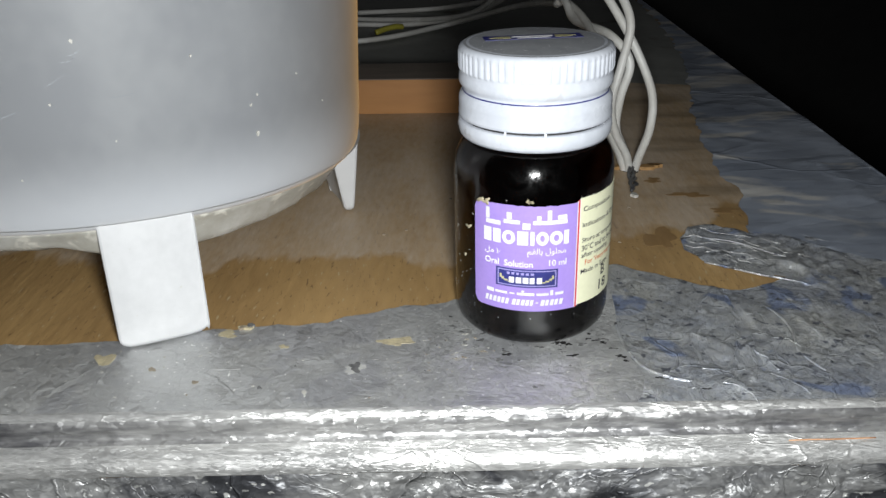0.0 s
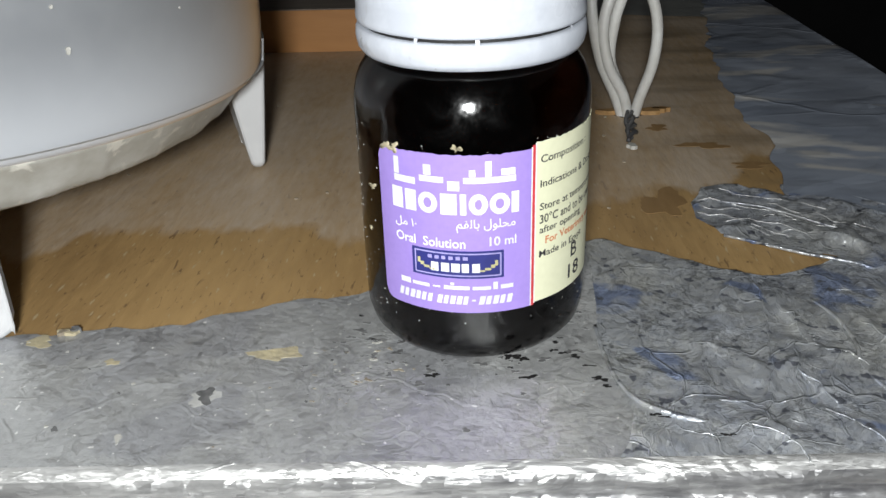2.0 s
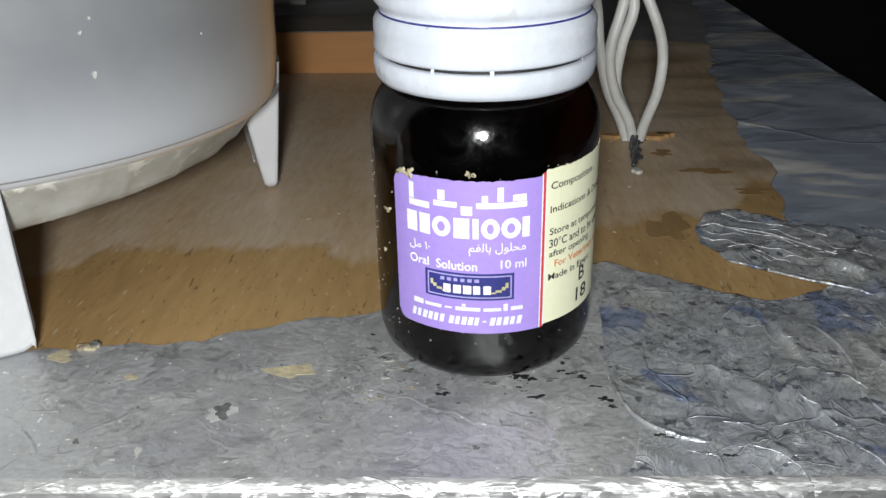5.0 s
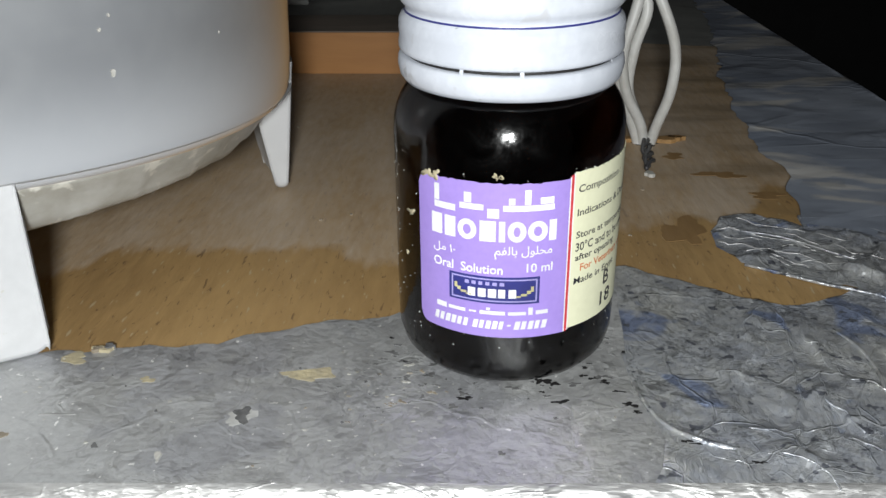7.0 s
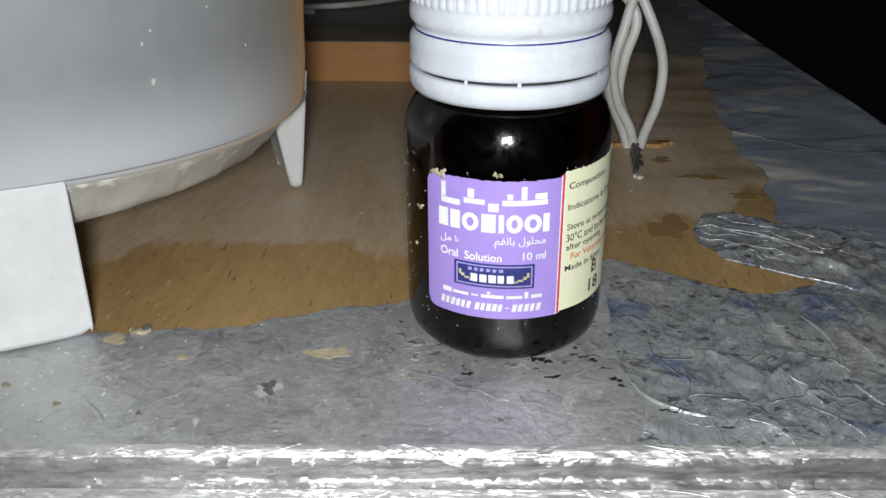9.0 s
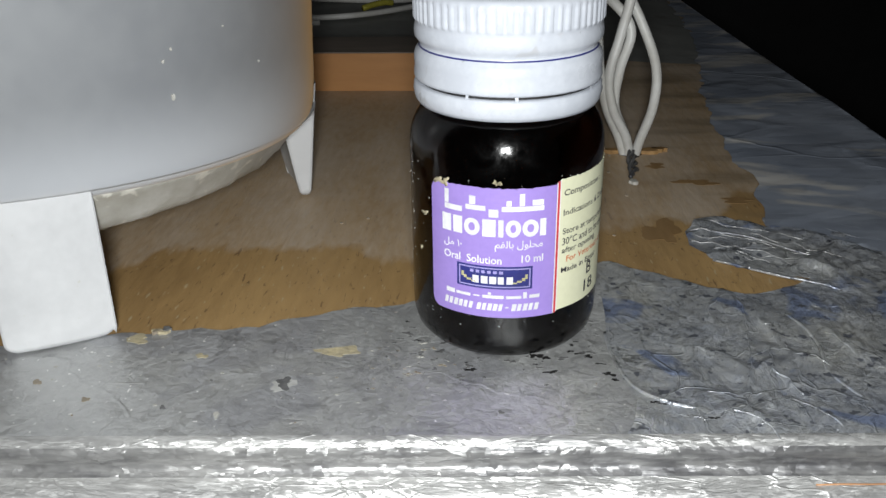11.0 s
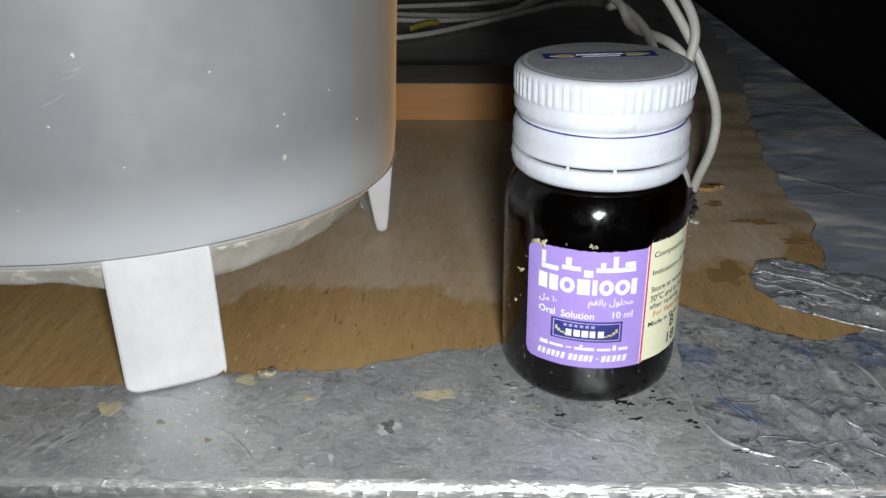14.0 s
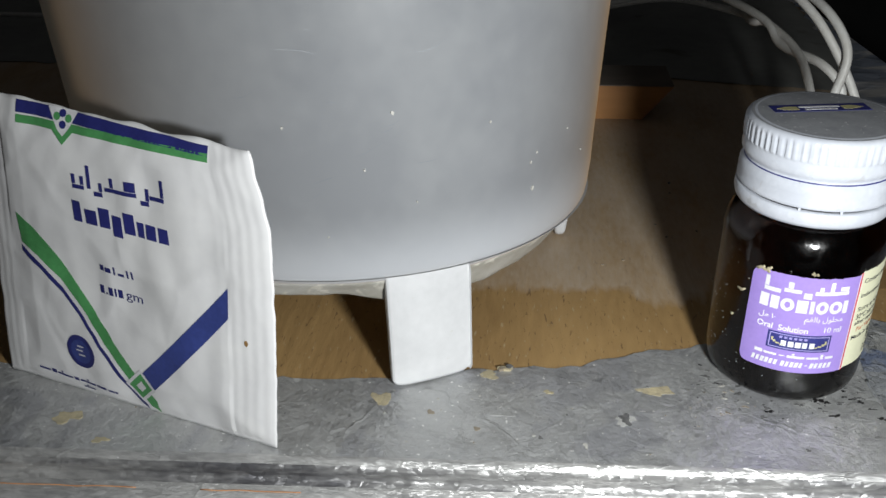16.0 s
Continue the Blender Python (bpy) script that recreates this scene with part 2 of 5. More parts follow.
PLASTIC.node_tree.links.new(pm.outputs[0], PLASTIC.node_tree.nodes["Material Output"].inputs["Surface"])
BASEPLASTIC = material("rough_clear_plastic", (0.46, 0.455, 0.43), 0.42, 0, (0.30, 0.285, 0.245), big=90, small=500, bump=0.5, bump_scale=300, amount=1.0, spots=(0.56, 0.54, 0.48), spot_scale=160, spot_edge=0.6)
LEGPLASTIC = material("white_plastic", (0.59, 0.595, 0.605), 0.4, 0, (0.52, 0.525, 0.535), big=60, small=500, bump=0.1, bump_scale=500, specks=(0.50, 0.50, 0.47), speck_scale=900, speck_edge=0.72)
CAP = material("white_painted_cap", (0.585, 0.61, 0.665), 0.3, 0, (0.50, 0.525, 0.58), big=150, small=900, bump=0.05, bump_scale=900,
               spots=(0.47, 0.48, 0.51), spot_scale=260, spot_edge=0.64, specks=(0.16, 0.16, 0.17), speck_scale=620, speck_edge=0.745)
PURPLE = material("purple_paper_label", (0.34, 0.24, 0.62), 0.5, 0, (0.30, 0.21, 0.57), big=100, small=1200, bump=0.03)
CREAM = material("cream_paper_label", (0.72, 0.72, 0.52), 0.5, 0, (0.66, 0.66, 0.47), big=100, small=1200, bump=0.03)
WHITEINK = material("white_ink", (0.85, 0.85, 0.88), 0.5)
BLACKINK = material("black_ink", (0.025, 0.025, 0.03), 0.5)
REDINK = material("red_ink", (0.62, 0.05, 0.06), 0.5)
ORANGEINK = material("orange_ink", (0.65, 0.17, 0.04), 0.5)
NAVY = material("navy_ink", (0.03, 0.035, 0.20), 0.45)
BLUE = material("blue_ink", (0.05, 0.075, 0.30), 0.5)
GREEN = material("green_ink", (0.10, 0.38, 0.13), 0.5)
YELLOWINK = material("yellow_ink", (0.56, 0.52, 0.26), 0.5)
SACHET = material("white_coated_paper", (0.80, 0.80, 0.80), 0.42, 0, (0.75, 0.75, 0.76), big=60, small=500, bump=0.15, bump_scale=300)
CABLE = material("dirty_white_cable", (0.62, 0.62, 0.60), 0.45, 0, (0.50, 0.49, 0.46), big=80, small=500)
DARKTWIST = material("blackened_wire", (0.03, 0.03, 0.035), 0.5, 0, (0.10, 0.10, 0.10), big=200)
YELLOW = material("yellow_tape", (0.45, 0.41, 0.06), 0.45)
GLUE = material("dried_yellow_glue", (0.56, 0.49, 0.31), 0.6, 0, (0.40, 0.35, 0.24), big=500, small=1500, bump=0.5)
SPLINTER = material("torn_wood", (0.42, 0.25, 0.10), 0.7, 0, (0.25, 0.14, 0.05), big=300)
# flat black, painting the shade inside slit and hole; also on torn bits
DARK = material("dark_hole", (0.012, 0.011, 0.011), 0.7)
COPPER = material("bare_orange_wood", (0.62, 0.34, 0.18), 0.45, 0, (0.45, 0.22, 0.10), big=200, small=900)
BROWNDIRT = material("brown_dirt", (0.20, 0.165, 0.12), 0.7, 0, (0.30, 0.26, 0.20), big=500)
PALEMARK = material("scuffed_foil", (0.62, 0.62, 0.60), 0.5, 0.2, (0.48, 0.48, 0.46), big=400, small=2000)
SCRATCH = material("scratched_plastic", (0.41, 0.425, 0.45), 0.55, 0, (0.35, 0.37, 0.40), big=300)
# grey base paints the top dim under grazing torchlight; specks are scuffs
CAPTOP = material("scuffed_shaded_cap_top", (0.36, 0.37, 0.39), 0.5, 0, (0.26, 0.27, 0.29), big=250, small=1400, bump=0.2, bump_scale=1200, amount=0.9, specks=(0.62, 0.62, 0.62), speck_scale=1300, speck_edge=0.68)
STAIN = material("dark_wood_stain", (0.30, 0.185, 0.08), 0.5, 0, (0.24, 0.145, 0.06), big=180, small=700, stretch=(1, 0.25, 1))
GREYDIRT = material("grey_dirt", (0.07, 0.07, 0.07), 0.7, 0, (0.16, 0.16, 0.16), big=600)
WHITEDUST = material("white_residue", (0.50, 0.49, 0.46), 0.7, 0, (0.42, 0.41, 0.37), big=600, bump=0.5)
# near-black colour puts the night's darkness on the ground and screens
NIGHTBLACK = material("painted_night_black", (0.03, 0.03, 0.03), 0.9, 0, (0.02, 0.02, 0.02), big=6, small=60)
LEGWOOD = material("plain_dark_wood", (0.16, 0.10, 0.05), 0.7, 0, (0.11, 0.07, 0.035), big=30, small=300, stretch=(1, 1, 0.15))

GLASS = bpy.data.materials.new("amber_glass")
GLASS.use_nodes = True
gb = GLASS.node_tree.nodes["Principled BSDF"]
gb.inputs["Base Color"].default_value = (0.022, 0.006, 0.002, 1)
gb.inputs["Roughness"].default_value = 0.10
gb.inputs["Transmission Weight"].default_value = 1.0
gb.inputs["IOR"].default_value = 1.45
# greasy smudges and a slightly wavy surface
gn, gl = GLASS.node_tree.nodes, GLASS.node_tree.links
gtc, gsm, grr, gwv, gbp = gn.new("ShaderNodeTexCoord"), gn.new("ShaderNodeTexNoise"), gn.new("ShaderNodeMapRange"), gn.new("ShaderNodeTexNoise"), gn.new("ShaderNodeBump")
gsm.inputs["Scale"].default_value, gsm.inputs["Detail"].default_value, gsm.inputs["Distortion"].default_value = 190, 7, 1.0
gwv.inputs["Scale"].default_value, gwv.inputs["Detail"].default_value = 260, 3
grr.inputs[1].default_value, grr.inputs[2].default_value, grr.inputs[3].default_value, grr.inputs[4].default_value = 0.38, 0.66, 0.09, 0.24
gbp.inputs["Strength"].default_value, gbp.inputs["Distance"].default_value = 0.35, 0.0004
gl.new(gtc.outputs["Object"], gsm.inputs["Vector"])
gl.new(gtc.outputs["Object"], gwv.inputs["Vector"])
gl.new(gsm.outputs["Fac"], grr.inputs[0])
gl.new(grr.outputs[0], gb.inputs["Roughness"])
gl.new(gwv.outputs["Fac"], gbp.inputs["Height"])
gl.new(gbp.outputs[0], gb.inputs["Normal"])


# ---- building helpers ----
def mesh_of(name, verts, faces, mat, smooth=False):
    me = bpy.data.meshes.new(name)
    me.from_pydata([tuple(v) for v in verts], [], faces)
    if mat:
        me.materials.append(mat)
    if smooth:
        me.polygons.foreach_set("use_smooth", [True] * len(me.polygons))
    me.update()
    return me


def board(x, y):
    """The board's sketch plan, in mm, brought to its true depth."""
    w = 1 + 0.000052 * x + 0.0003265 * y
    return (1.01707 * x - 0.02409 * y + 2.68) / w, (0.00172 * x + 1.21359 * y - 20.86) / w


ON_BOARD = ("table", "electric_cable", "insulating_tape", "twisted_wire")


def part(name, data, parent, label="", kind=""):
    if parent.name.split(".")[0] in ON_BOARD:
        for v in data.vertices:
            x, y = board(v.co.x / MM, v.co.y / MM)
            v.co.x, v.co.y = x * MM, y * MM
    ob = new(name, data)
    ob.parent = parent
    if label or kind:
        tagged(ob, label, kind=kind)
    return ob


def thing(name, at, label, category, group="", kind=""):
    ob = new(name)
    ob.empty_display_size = 0.01
    ob.matrix_world = at
    return tagged(ob, label, category, group, kind)


def lathe(profile, mat, name, n=96, ripple=None, a0=0.0, a1=360.0):
    """Turn (radius, height) pairs in mm round the z axis. ripple(angle, k) adds to the radius of row k, in mm."""
    full = a1 - a0 >= 360
    cols = n if full else n + 1
    vs, fs = [], []
    for k, (r, z) in enumerate(profile):
        for i in range(cols):
            a = radians(a0 + (a1 - a0) * i / n)
            q = r + (ripple(a, k) if ripple else 0)
            vs.append((q * math.cos(a) * MM, q * math.sin(a) * MM, z * MM))
    for k in range(len(profile) - 1):
        for i in range(n):
            j = (i + 1) % cols
            fs.append((k * cols + i, k * cols + j, (k + 1) * cols + j, (k + 1) * cols + i))
    return mesh_of(name, vs, fs, mat, True)


def slab(outline, z0, z1, mat, name, bevel=0.0):
    """A prism on an outline in mm, between two heights in mm."""
    bm = bmesh.new()
    vs = [bm.verts.new((x * MM, y * MM, z0 * MM)) for x, y in outline]
    f = bm.faces.new(vs)
    top = bmesh.ops.extrude_face_region(bm, geom=[f])
    for v in top["geom"]:
        if isinstance(v, bmesh.types.BMVert):
            v.co.z = z1 * MM
    bmesh.ops.recalc_face_normals(bm, faces=bm.faces)
    if bevel:
        bmesh.ops.bevel(bm, geom=list(bm.edges), offset=bevel * MM, segments=2, affect="EDGES", clamp_overlap=True)
    me = bpy.data.meshes.new(name)
    bm.to_mesh(me)
    bm.free()
    me.materials.append(mat)
    return me


def blob(n, r, seed, squash=1.0, rough=0.35):
    """An uneven closed outline of n points about the origin, in mm."""
    rng = random.Random(seed)
    p = [rng.uniform(0, 6.28) for _ in range(4)]
    out = []
    for i in range(n):
        a = 2 * math.pi * i / n
        q = r * (1 + rough * (0.5 * math.sin(2 * a + p[0]) + 0.4 * math.sin(3 * a + p[1]) + 0.35 * math.sin(5 * a + p[2])) + rng.uniform(-0.1, 0.1) * rough * 2)
        out.append((q * math.cos(a), q * math.sin(a) * squash))
    return out


def tube(points, radius, mat, name, sides=10, steps=8):
    """A round cable through points in mm (Catmull-Rom)."""
    P = [Vector(p) for p in points]
    P = [P[0] * 2 - P[1]] + P + [P[-1] * 2 - P[-2]]
    line = []
    for i in range(1, len(P) - 2):
        for s in range(steps):
            t = s / steps
            a, b, c, d = P[i - 1:i + 3]
            line.append(0.5 * (2 * b + (c - a) * t + (2 * a - 5 * b + 4 * c - d) * t * t + (3 * b - a - 3 * c + d) * t ** 3))
    line.append(P[-2])
    vs, fs = [], []
    ref = Vector((0.3, 0.2, 1)).normalized()
    for i, p in enumerate(line):
        d = (line[min(i + 1, len(line) - 1)] - line[max(i - 1, 0)]).normalized()
        u = (ref - d * ref.dot(d)).normalized()
        ref = u
        w = d.cross(u)
        for k in range(sides):
            a = 2 * math.pi * k / sides
            vs.append((p + radius * (math.cos(a) * u + math.sin(a) * w)) * MM)
    for i in range(len(line) - 1):
        for k in range(sides):
            j = (k + 1) % sides
            fs.append((i * sides + k, i * sides + j, (i + 1) * sides + j, (i + 1) * sides + k))
    fs += [tuple(range(sides))[::-1], tuple(range(len(vs) - sides, len(vs)))]
    return mesh_of(name, vs, fs, mat, True)


def words(text, height, width=0.0, bold=0.0):
    """Flat letter faces of the built-in font: points in mm with the lower left corner at 0, and faces; fitted to a cap height and a width."""
    cu = bpy.data.curves.new("letters", "FONT")
    cu.body, cu.size, cu.resolution_u, cu.offset = text, 10.0, 3, bold
    ob = bpy.data.objects.new("letters", cu)
    scene.collection.objects.link(ob)
    me = ob.evaluated_get(bpy.context.evaluated_depsgraph_get()).to_mesh()
    vs = [v.co.copy() for v in me.vertices]
    fs = [tuple(p.vertices) for p in me.polygons]
    bpy.data.objects.remove(ob)
    bpy.data.curves.remove(cu)
    x0, x1 = min(v.x for v in vs), max(v.x for v in vs)
    y0 = min(v.y for v in vs)
    y1 = max(v.y for v in vs)
    sy = height / (y1 - y0)
    sx = width / (x1 - x0) if width else sy
    return [((v.x - x0) * sx, (v.y - y0) * sy) for v in vs], fs


def bars(spans, height):
    """Plain upright bars as (start, end) pairs in mm: points and faces."""
    vs, fs = [], []
    for a, b, *lift in spans:
        lo, hi = (lift + [0, height])[:2] if lift else (0, height)
        k = len(vs)
        m = max(1, int((b - a) / 0.6))
        for i in range(m + 1):
            x = a + (b - a) * i / m
            vs += [(x, lo), (x, hi)]
        for i in range(m):
            fs.append((k + 2 * i, k + 2 * i + 2, k + 2 * i + 3, k + 2 * i + 1))
    return vs, fs


# ---- ground far below and added screens, the night's dark painted black ----
GZ = -0.5
ground = tagged(new("ground", mesh_of("ground", [(-0.95, -0.25, GZ), (0.7, -0.25, GZ), (0.7, 1.0, GZ), (-0.95, 1.0, GZ)], [(0, 1, 2, 3)], NIGHTBLACK)),
                "unseen ground below the table, the night's dark painted into it", "ground", kind="structure")
# added screens keep the dim sky from showing behind the table
for name, p, q in (("screen_back", (-0.95, 1.0), (0.7, 1.0)), ("screen_right", (0.7, -0.25), (0.7, 1.0)), ("screen_left", (-0.95, -0.25), (-0.95, 1.0))):
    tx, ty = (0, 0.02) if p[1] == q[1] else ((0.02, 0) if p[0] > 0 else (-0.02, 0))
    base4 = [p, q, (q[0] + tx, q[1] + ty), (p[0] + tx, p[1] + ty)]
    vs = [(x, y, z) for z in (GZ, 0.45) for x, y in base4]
    tagged(new(name, mesh_of(name, vs, [(0, 1, 5, 4), (1, 2, 6, 5), (2, 3, 7, 6), (3, 0, 4, 7), (4, 5, 6, 7), (3, 2, 1, 0)], NIGHTBLACK)), "added night-black screen hiding the sky round the table", "wall", kind="structure")


# ---- the table: plywood under foil tape ----
def front(x):
    """The y of the front crease of the table at x, in mm."""
    return 109.4 + 0.034 * x


def ridges(x, y, size, seed):
    """Sharp creases between facets: 0 on the facet, 1 on the crease."""
    p = Vector((x / size + 0.5 * noise.noise((x / size, y / size, seed)), y / size + 0.5 * noise.noise((x / size, y / size, seed + 9)), seed))
    d = noise.voronoi(p)[0]
    return max(0.0, 1 - (d[1] - d[0]) * 3.2)


WOOD_EDGE = [(-420, 118), (-300, 124), (-160, 128.5), (-110, 128), (-84, 128.2), (-66, 129.5), (-48, 133.6), (-35.6, 134.9), (-23.5, 136.6),
             (-10.8, 142.2), (3.2, 145), (18, 151), (31, 159), (42.8, 161.7), (54.1, 157), (60, 152.5), (65.9, 149.9), (71, 149.8), (75.9, 151.6), (83.8, 155.5),
             (77.9, 156.7), (71, 160), (66.8, 163.5), (63.8, 170), (64.3, 176.3), (68, 181), (73.1, 183), (80, 181.5), (83.4, 179.3), (86, 188), (88.5, 199), (89.1, 206.7), (90, 225), (92, 248),
             (97, 275), (104, 303), (120, 370), (130, 450), (136, 540), (136, 700)]


def rough_line(line, step, wobble, seed):
    out = []
    for (ax, ay), (bx, by) in zip(line, line[1:]):
        m = max(1, int(math.hypot(bx - ax, by - ay) / step))
        for i in range(m):
            t = i / m
            x, y = ax + (bx - ax) * t, ay + (by - ay) * t
            out.append((x + wobble * noise.noise((x * 0.25, y * 0.25, seed)), y + wobble * noise.noise((x * 0.25, y * 0.25, seed + 5))))
    return out + [line[-1]]


WOOD_LINE = rough_line(WOOD_EDGE, 2.0, 1.1, 3.0)
RIGHT_X = 139.0


def sheet(outline, relief, mat, name, fine, coarse=5.0):
    """A foil sheet on an outline in mm, with points close together in the fine box (x0, y0, x1, y1, step)."""
    from mathutils.geometry import delaunay_2d_cdt
    rng = random.Random(7)
    pts = [Vector(p) for p in outline]
    n = len(pts)
    x0, x1 = min(p.x for p in pts), max(p.x for p in pts)
    y0, y1 = min(p.y for p in pts), max(p.y for p in pts)
    fx0, fy0, fx1, fy1, step = fine
    y = fy0
    while y < fy1:
        x = fx0
        while x < fx1:
            pts.append(Vector((x + rng.uniform(-0.4, 0.4) * step, y + rng.uniform(-0.4, 0.4) * step)))
            x += step
        y += step
    y = y0
    while y < y1:
        x = x0
        while x < x1:
            if not (fx0 < x < fx1 and fy0 < y < fy1):
                pts.append(Vector((x + rng.uniform(-1, 1), y + rng.uniform(-1, 1))))
            x += coarse
        y += coarse
    vs, _, fs, *_ = delaunay_2d_cdt(pts, [], [list(range(n))], 1, 1e-4)
    return mesh_of(name, [(v.x * MM, v.y * MM, relief(v.x, v.y) * MM) for v in vs], [tuple(f) for f in fs], mat, True)


def edge_fade(x, y):
    return min(1.0, max(0.0, (y - front(x)) / 3.0))


def facets(x, y, size, seed, slope):
    """Crumpled facets: every cell a small plane with a tilt of its own, in mm."""
    wx, wy = x + 0.35 * size * noise.noise((x / size, y / size, seed)), y + 0.35 * size * noise.noise((x / size, y / size, seed + 9))
    q = Vector((wx / size, wy / size, seed))
    d, pts = noise.voronoi(q)
    c = pts[0]
    u, v = noise.noise((c.x * 7.3, c.y * 5.1, seed)), noise.noise((c.x * 4.7, c.y * 8.9, seed + 4))
    ease = min(1.0, (d[1] - d[0]) * 6 + 0.2)
    return (u * (q.x - c.x) + v * (q.y - c.y)) * size * slope * 2 * ease


def crease(x, y, size, seed, k=8.0):
    """Thin sharp ridges along the borders of large cells."""
    q = Vector(((x + 0.5 * size * noise.noise((x / size, y / size, seed))) / size, (y + 0.5 * size * noise.noise((x / size, y / size, seed + 3))) / size, seed))
    d = noise.voronoi(q)[0]
    on = max(0.0, noise.noise((x * 0.06, y * 0.06, seed + 20)) + 0.25)
    return max(0.0, 1 - (d[1] - d[0]) * k) * min(1, on * 2)


def smooth_relief(x, y):
    z = 0.22 * noise.noise((x * 0.09, y * 0.09, 1)) + 0.05 * noise.noise((x * 0.5, y * 0.5, 2)) + facets(x, y, 20, 14.0, 0.018)
    z += 0.10 * crease(x, y, 24, 4.0)
    return max(0.04, 0.15 + z * edge_fade(x, y))


FOLDS = [
    [(66.4, 148), (66, 141), (64.4, 135), (62.5, 128), (59, 119), (56.4, 113)],
    [(68.4, 144), (67.8, 139.6), (69, 138), (69, 132)],
    [(66.7, 130.6), (65, 125), (63.4, 120), (61.6, 116.6)],
    [(65, 125), (67, 122.7), (67.7, 119.7)],
    [(52.6, 119.7), (56.7, 119.7), (58, 118)],
    [(55.4, 114.7), (58, 114), (60.3, 112.3), (60.7, 110.5)],
    [(70.3, 130.7), (74, 129.5), (75.5, 126.8)],
    [(79, 138.5), (80, 132.5), (81.5, 130.4)],
    [(65.4, 119), (68.7, 115.8), (71, 113.2)],
    [(64.7, 149), (60.7, 144.3), (58.2, 138.4)],
    [(62.5, 128.3), (67.2, 132)],
]


def folded(x, y):
    """Raised folds pressed into the tape: a sharp crest with a longer slope on one side, in mm."""
    if not (50 < x < 86 and 107 < y < 152):
        return 0.0
    x, y = x + 0.7 * noise.noise((x * 0.5, y * 0.5, 41)), y + 0.7 * noise.noise((x * 0.5, y * 0.5, 47))
    z = 0.0
    for k, line in enumerate(FOLDS):
        best, side_of = 99.0, 1.0
        for (ax, ay), (bx, by) in zip(line, line[1:]):
            ux, uy = bx - ax, by - ay
            t = min(1.0, max(0.0, ((x - ax) * ux + (y - ay) * uy) / (ux * ux + uy * uy)))
            d = math.hypot(x - ax - t * ux, y - ay - t * uy)
            if d < best:
                best, side_of = d, ux * (y - ay) - uy * (x - ax)
        w = 0.55 if (side_of > 0) == (k % 2 == 0) else 2.2
        if best < 3 * w:
            z = max(z, (0.75 if k in (0, 1, 2, 5) else 0.5) * math.exp(-(best / w) ** 1.5))
    return z


def wrinkled_relief(x, y):
    far = 1.0 if y < 200 else 0.6
    z = facets(x, y, 15, 2.0, 0.045) + facets(x, y, 6, 7.0, 0.04) + 0.45 * crease(x, y, 19, 6.0, 11) + 0.2 * crease(x, y, 9, 12.0, 8) + 0.3 * noise.noise((x * 0.12, y * 0.12, 3))
    if 62 < x < 100 and 150 < y < 186:
        z += facets(x, y * 1.4, 9, 31.0, 0.15) + 0.35 * crease(x, y * 1.6, 10, 33.0, 6)
    d = min(1.0, max(0.15, (x - 38) / 8))
    return max(0.05, 0.16 + 0.24 * edge_fade(x, y) + far * z * edge_fade(x, y) * d + folded(x, y) * edge_fade(x, y))


table = thing("table", pose(0, 0, 0), "old plywood table with its border wrapped in dirty silver foil tape", "table")
ply = [(-420, front(-420) + 2), (RIGHT_X - 1, front(RIGHT_X) + 2), (RIGHT_X, 700), (-420, 700)]
part("plywood_top", slab(ply, -18, -0.05, WOOD, "plywood_top"), table, "bare brown plywood board, stained darker toward the front")

for lx, ly in ((-400, 125), (95, 140), (-400, 655), (95, 655)):
    part("table_leg", slab([(lx, ly), (lx + 36, ly), (lx + 36, ly + 36), (lx, ly + 36)], GZ * 1000, -18.1, LEGWOOD, "table_leg", 1.5), table, "plain dark wooden leg")

seam = [(38.5, front(38.5)), (40, 113), (41.5, 118), (40, 124), (39.2, 132), (40.5, 142), (41, 150), (41, 161.2)]
cut = min(range(len(WOOD_LINE)), key=lambda i: math.hypot(WOOD_LINE[i][0] - 41, WOOD_LINE[i][1] - 161.5))
left_line = WOOD_LINE[:cut + 1]
left_front = [(x, front(x)) for x in range(-420, 43, 3)]
part("foil_sheet", sheet(left_front + [(43, 130), (43, 161)] + left_line[::-1][1:], smooth_relief, FOIL, "foil_sheet", (-165, 104, 43, 165, 1.2)), table,
     "smooth dull silver foil tape, scratched and dirty")
right_front = [(x, front(x)) for x in range(42, 139, 3)] + [(RIGHT_X, front(RIGHT_X))]
bend = min(range(len(WOOD_LINE)), key=lambda i: math.hypot(WOOD_LINE[i][0] - 85.0, WOOD_LINE[i][1] - 184))
near_wood = WOOD_LINE[cut:bend + 1][::-1]
far_front = rough_line([WOOD_LINE[bend - 2], (92, 177), (99, 169), (112, 161), (126, 155), (RIGHT_X, 150)], 3.0, 1.5, 12.0)
far_wood = [(x + (3.5 * noise.noise((y * 0.09, 2, 8)) + 1.5 * noise.noise((y * 0.3, 6, 8))), y) for x, y in WOOD_LINE[bend + 1:]]
part("foil_sheet", sheet(seam[:1] + right_front + [(RIGHT_X, 155), (126, 160), (112, 166), (99, 174), (93, 181)] + near_wood + seam[::-1][1:-1],
                         wrinkled_relief, FOIL_BLUE, "foil_sheet", (40, 108, RIGHT_X, 207, 0.62), 3.0), table, "wrinkled blue-grey foil tape")
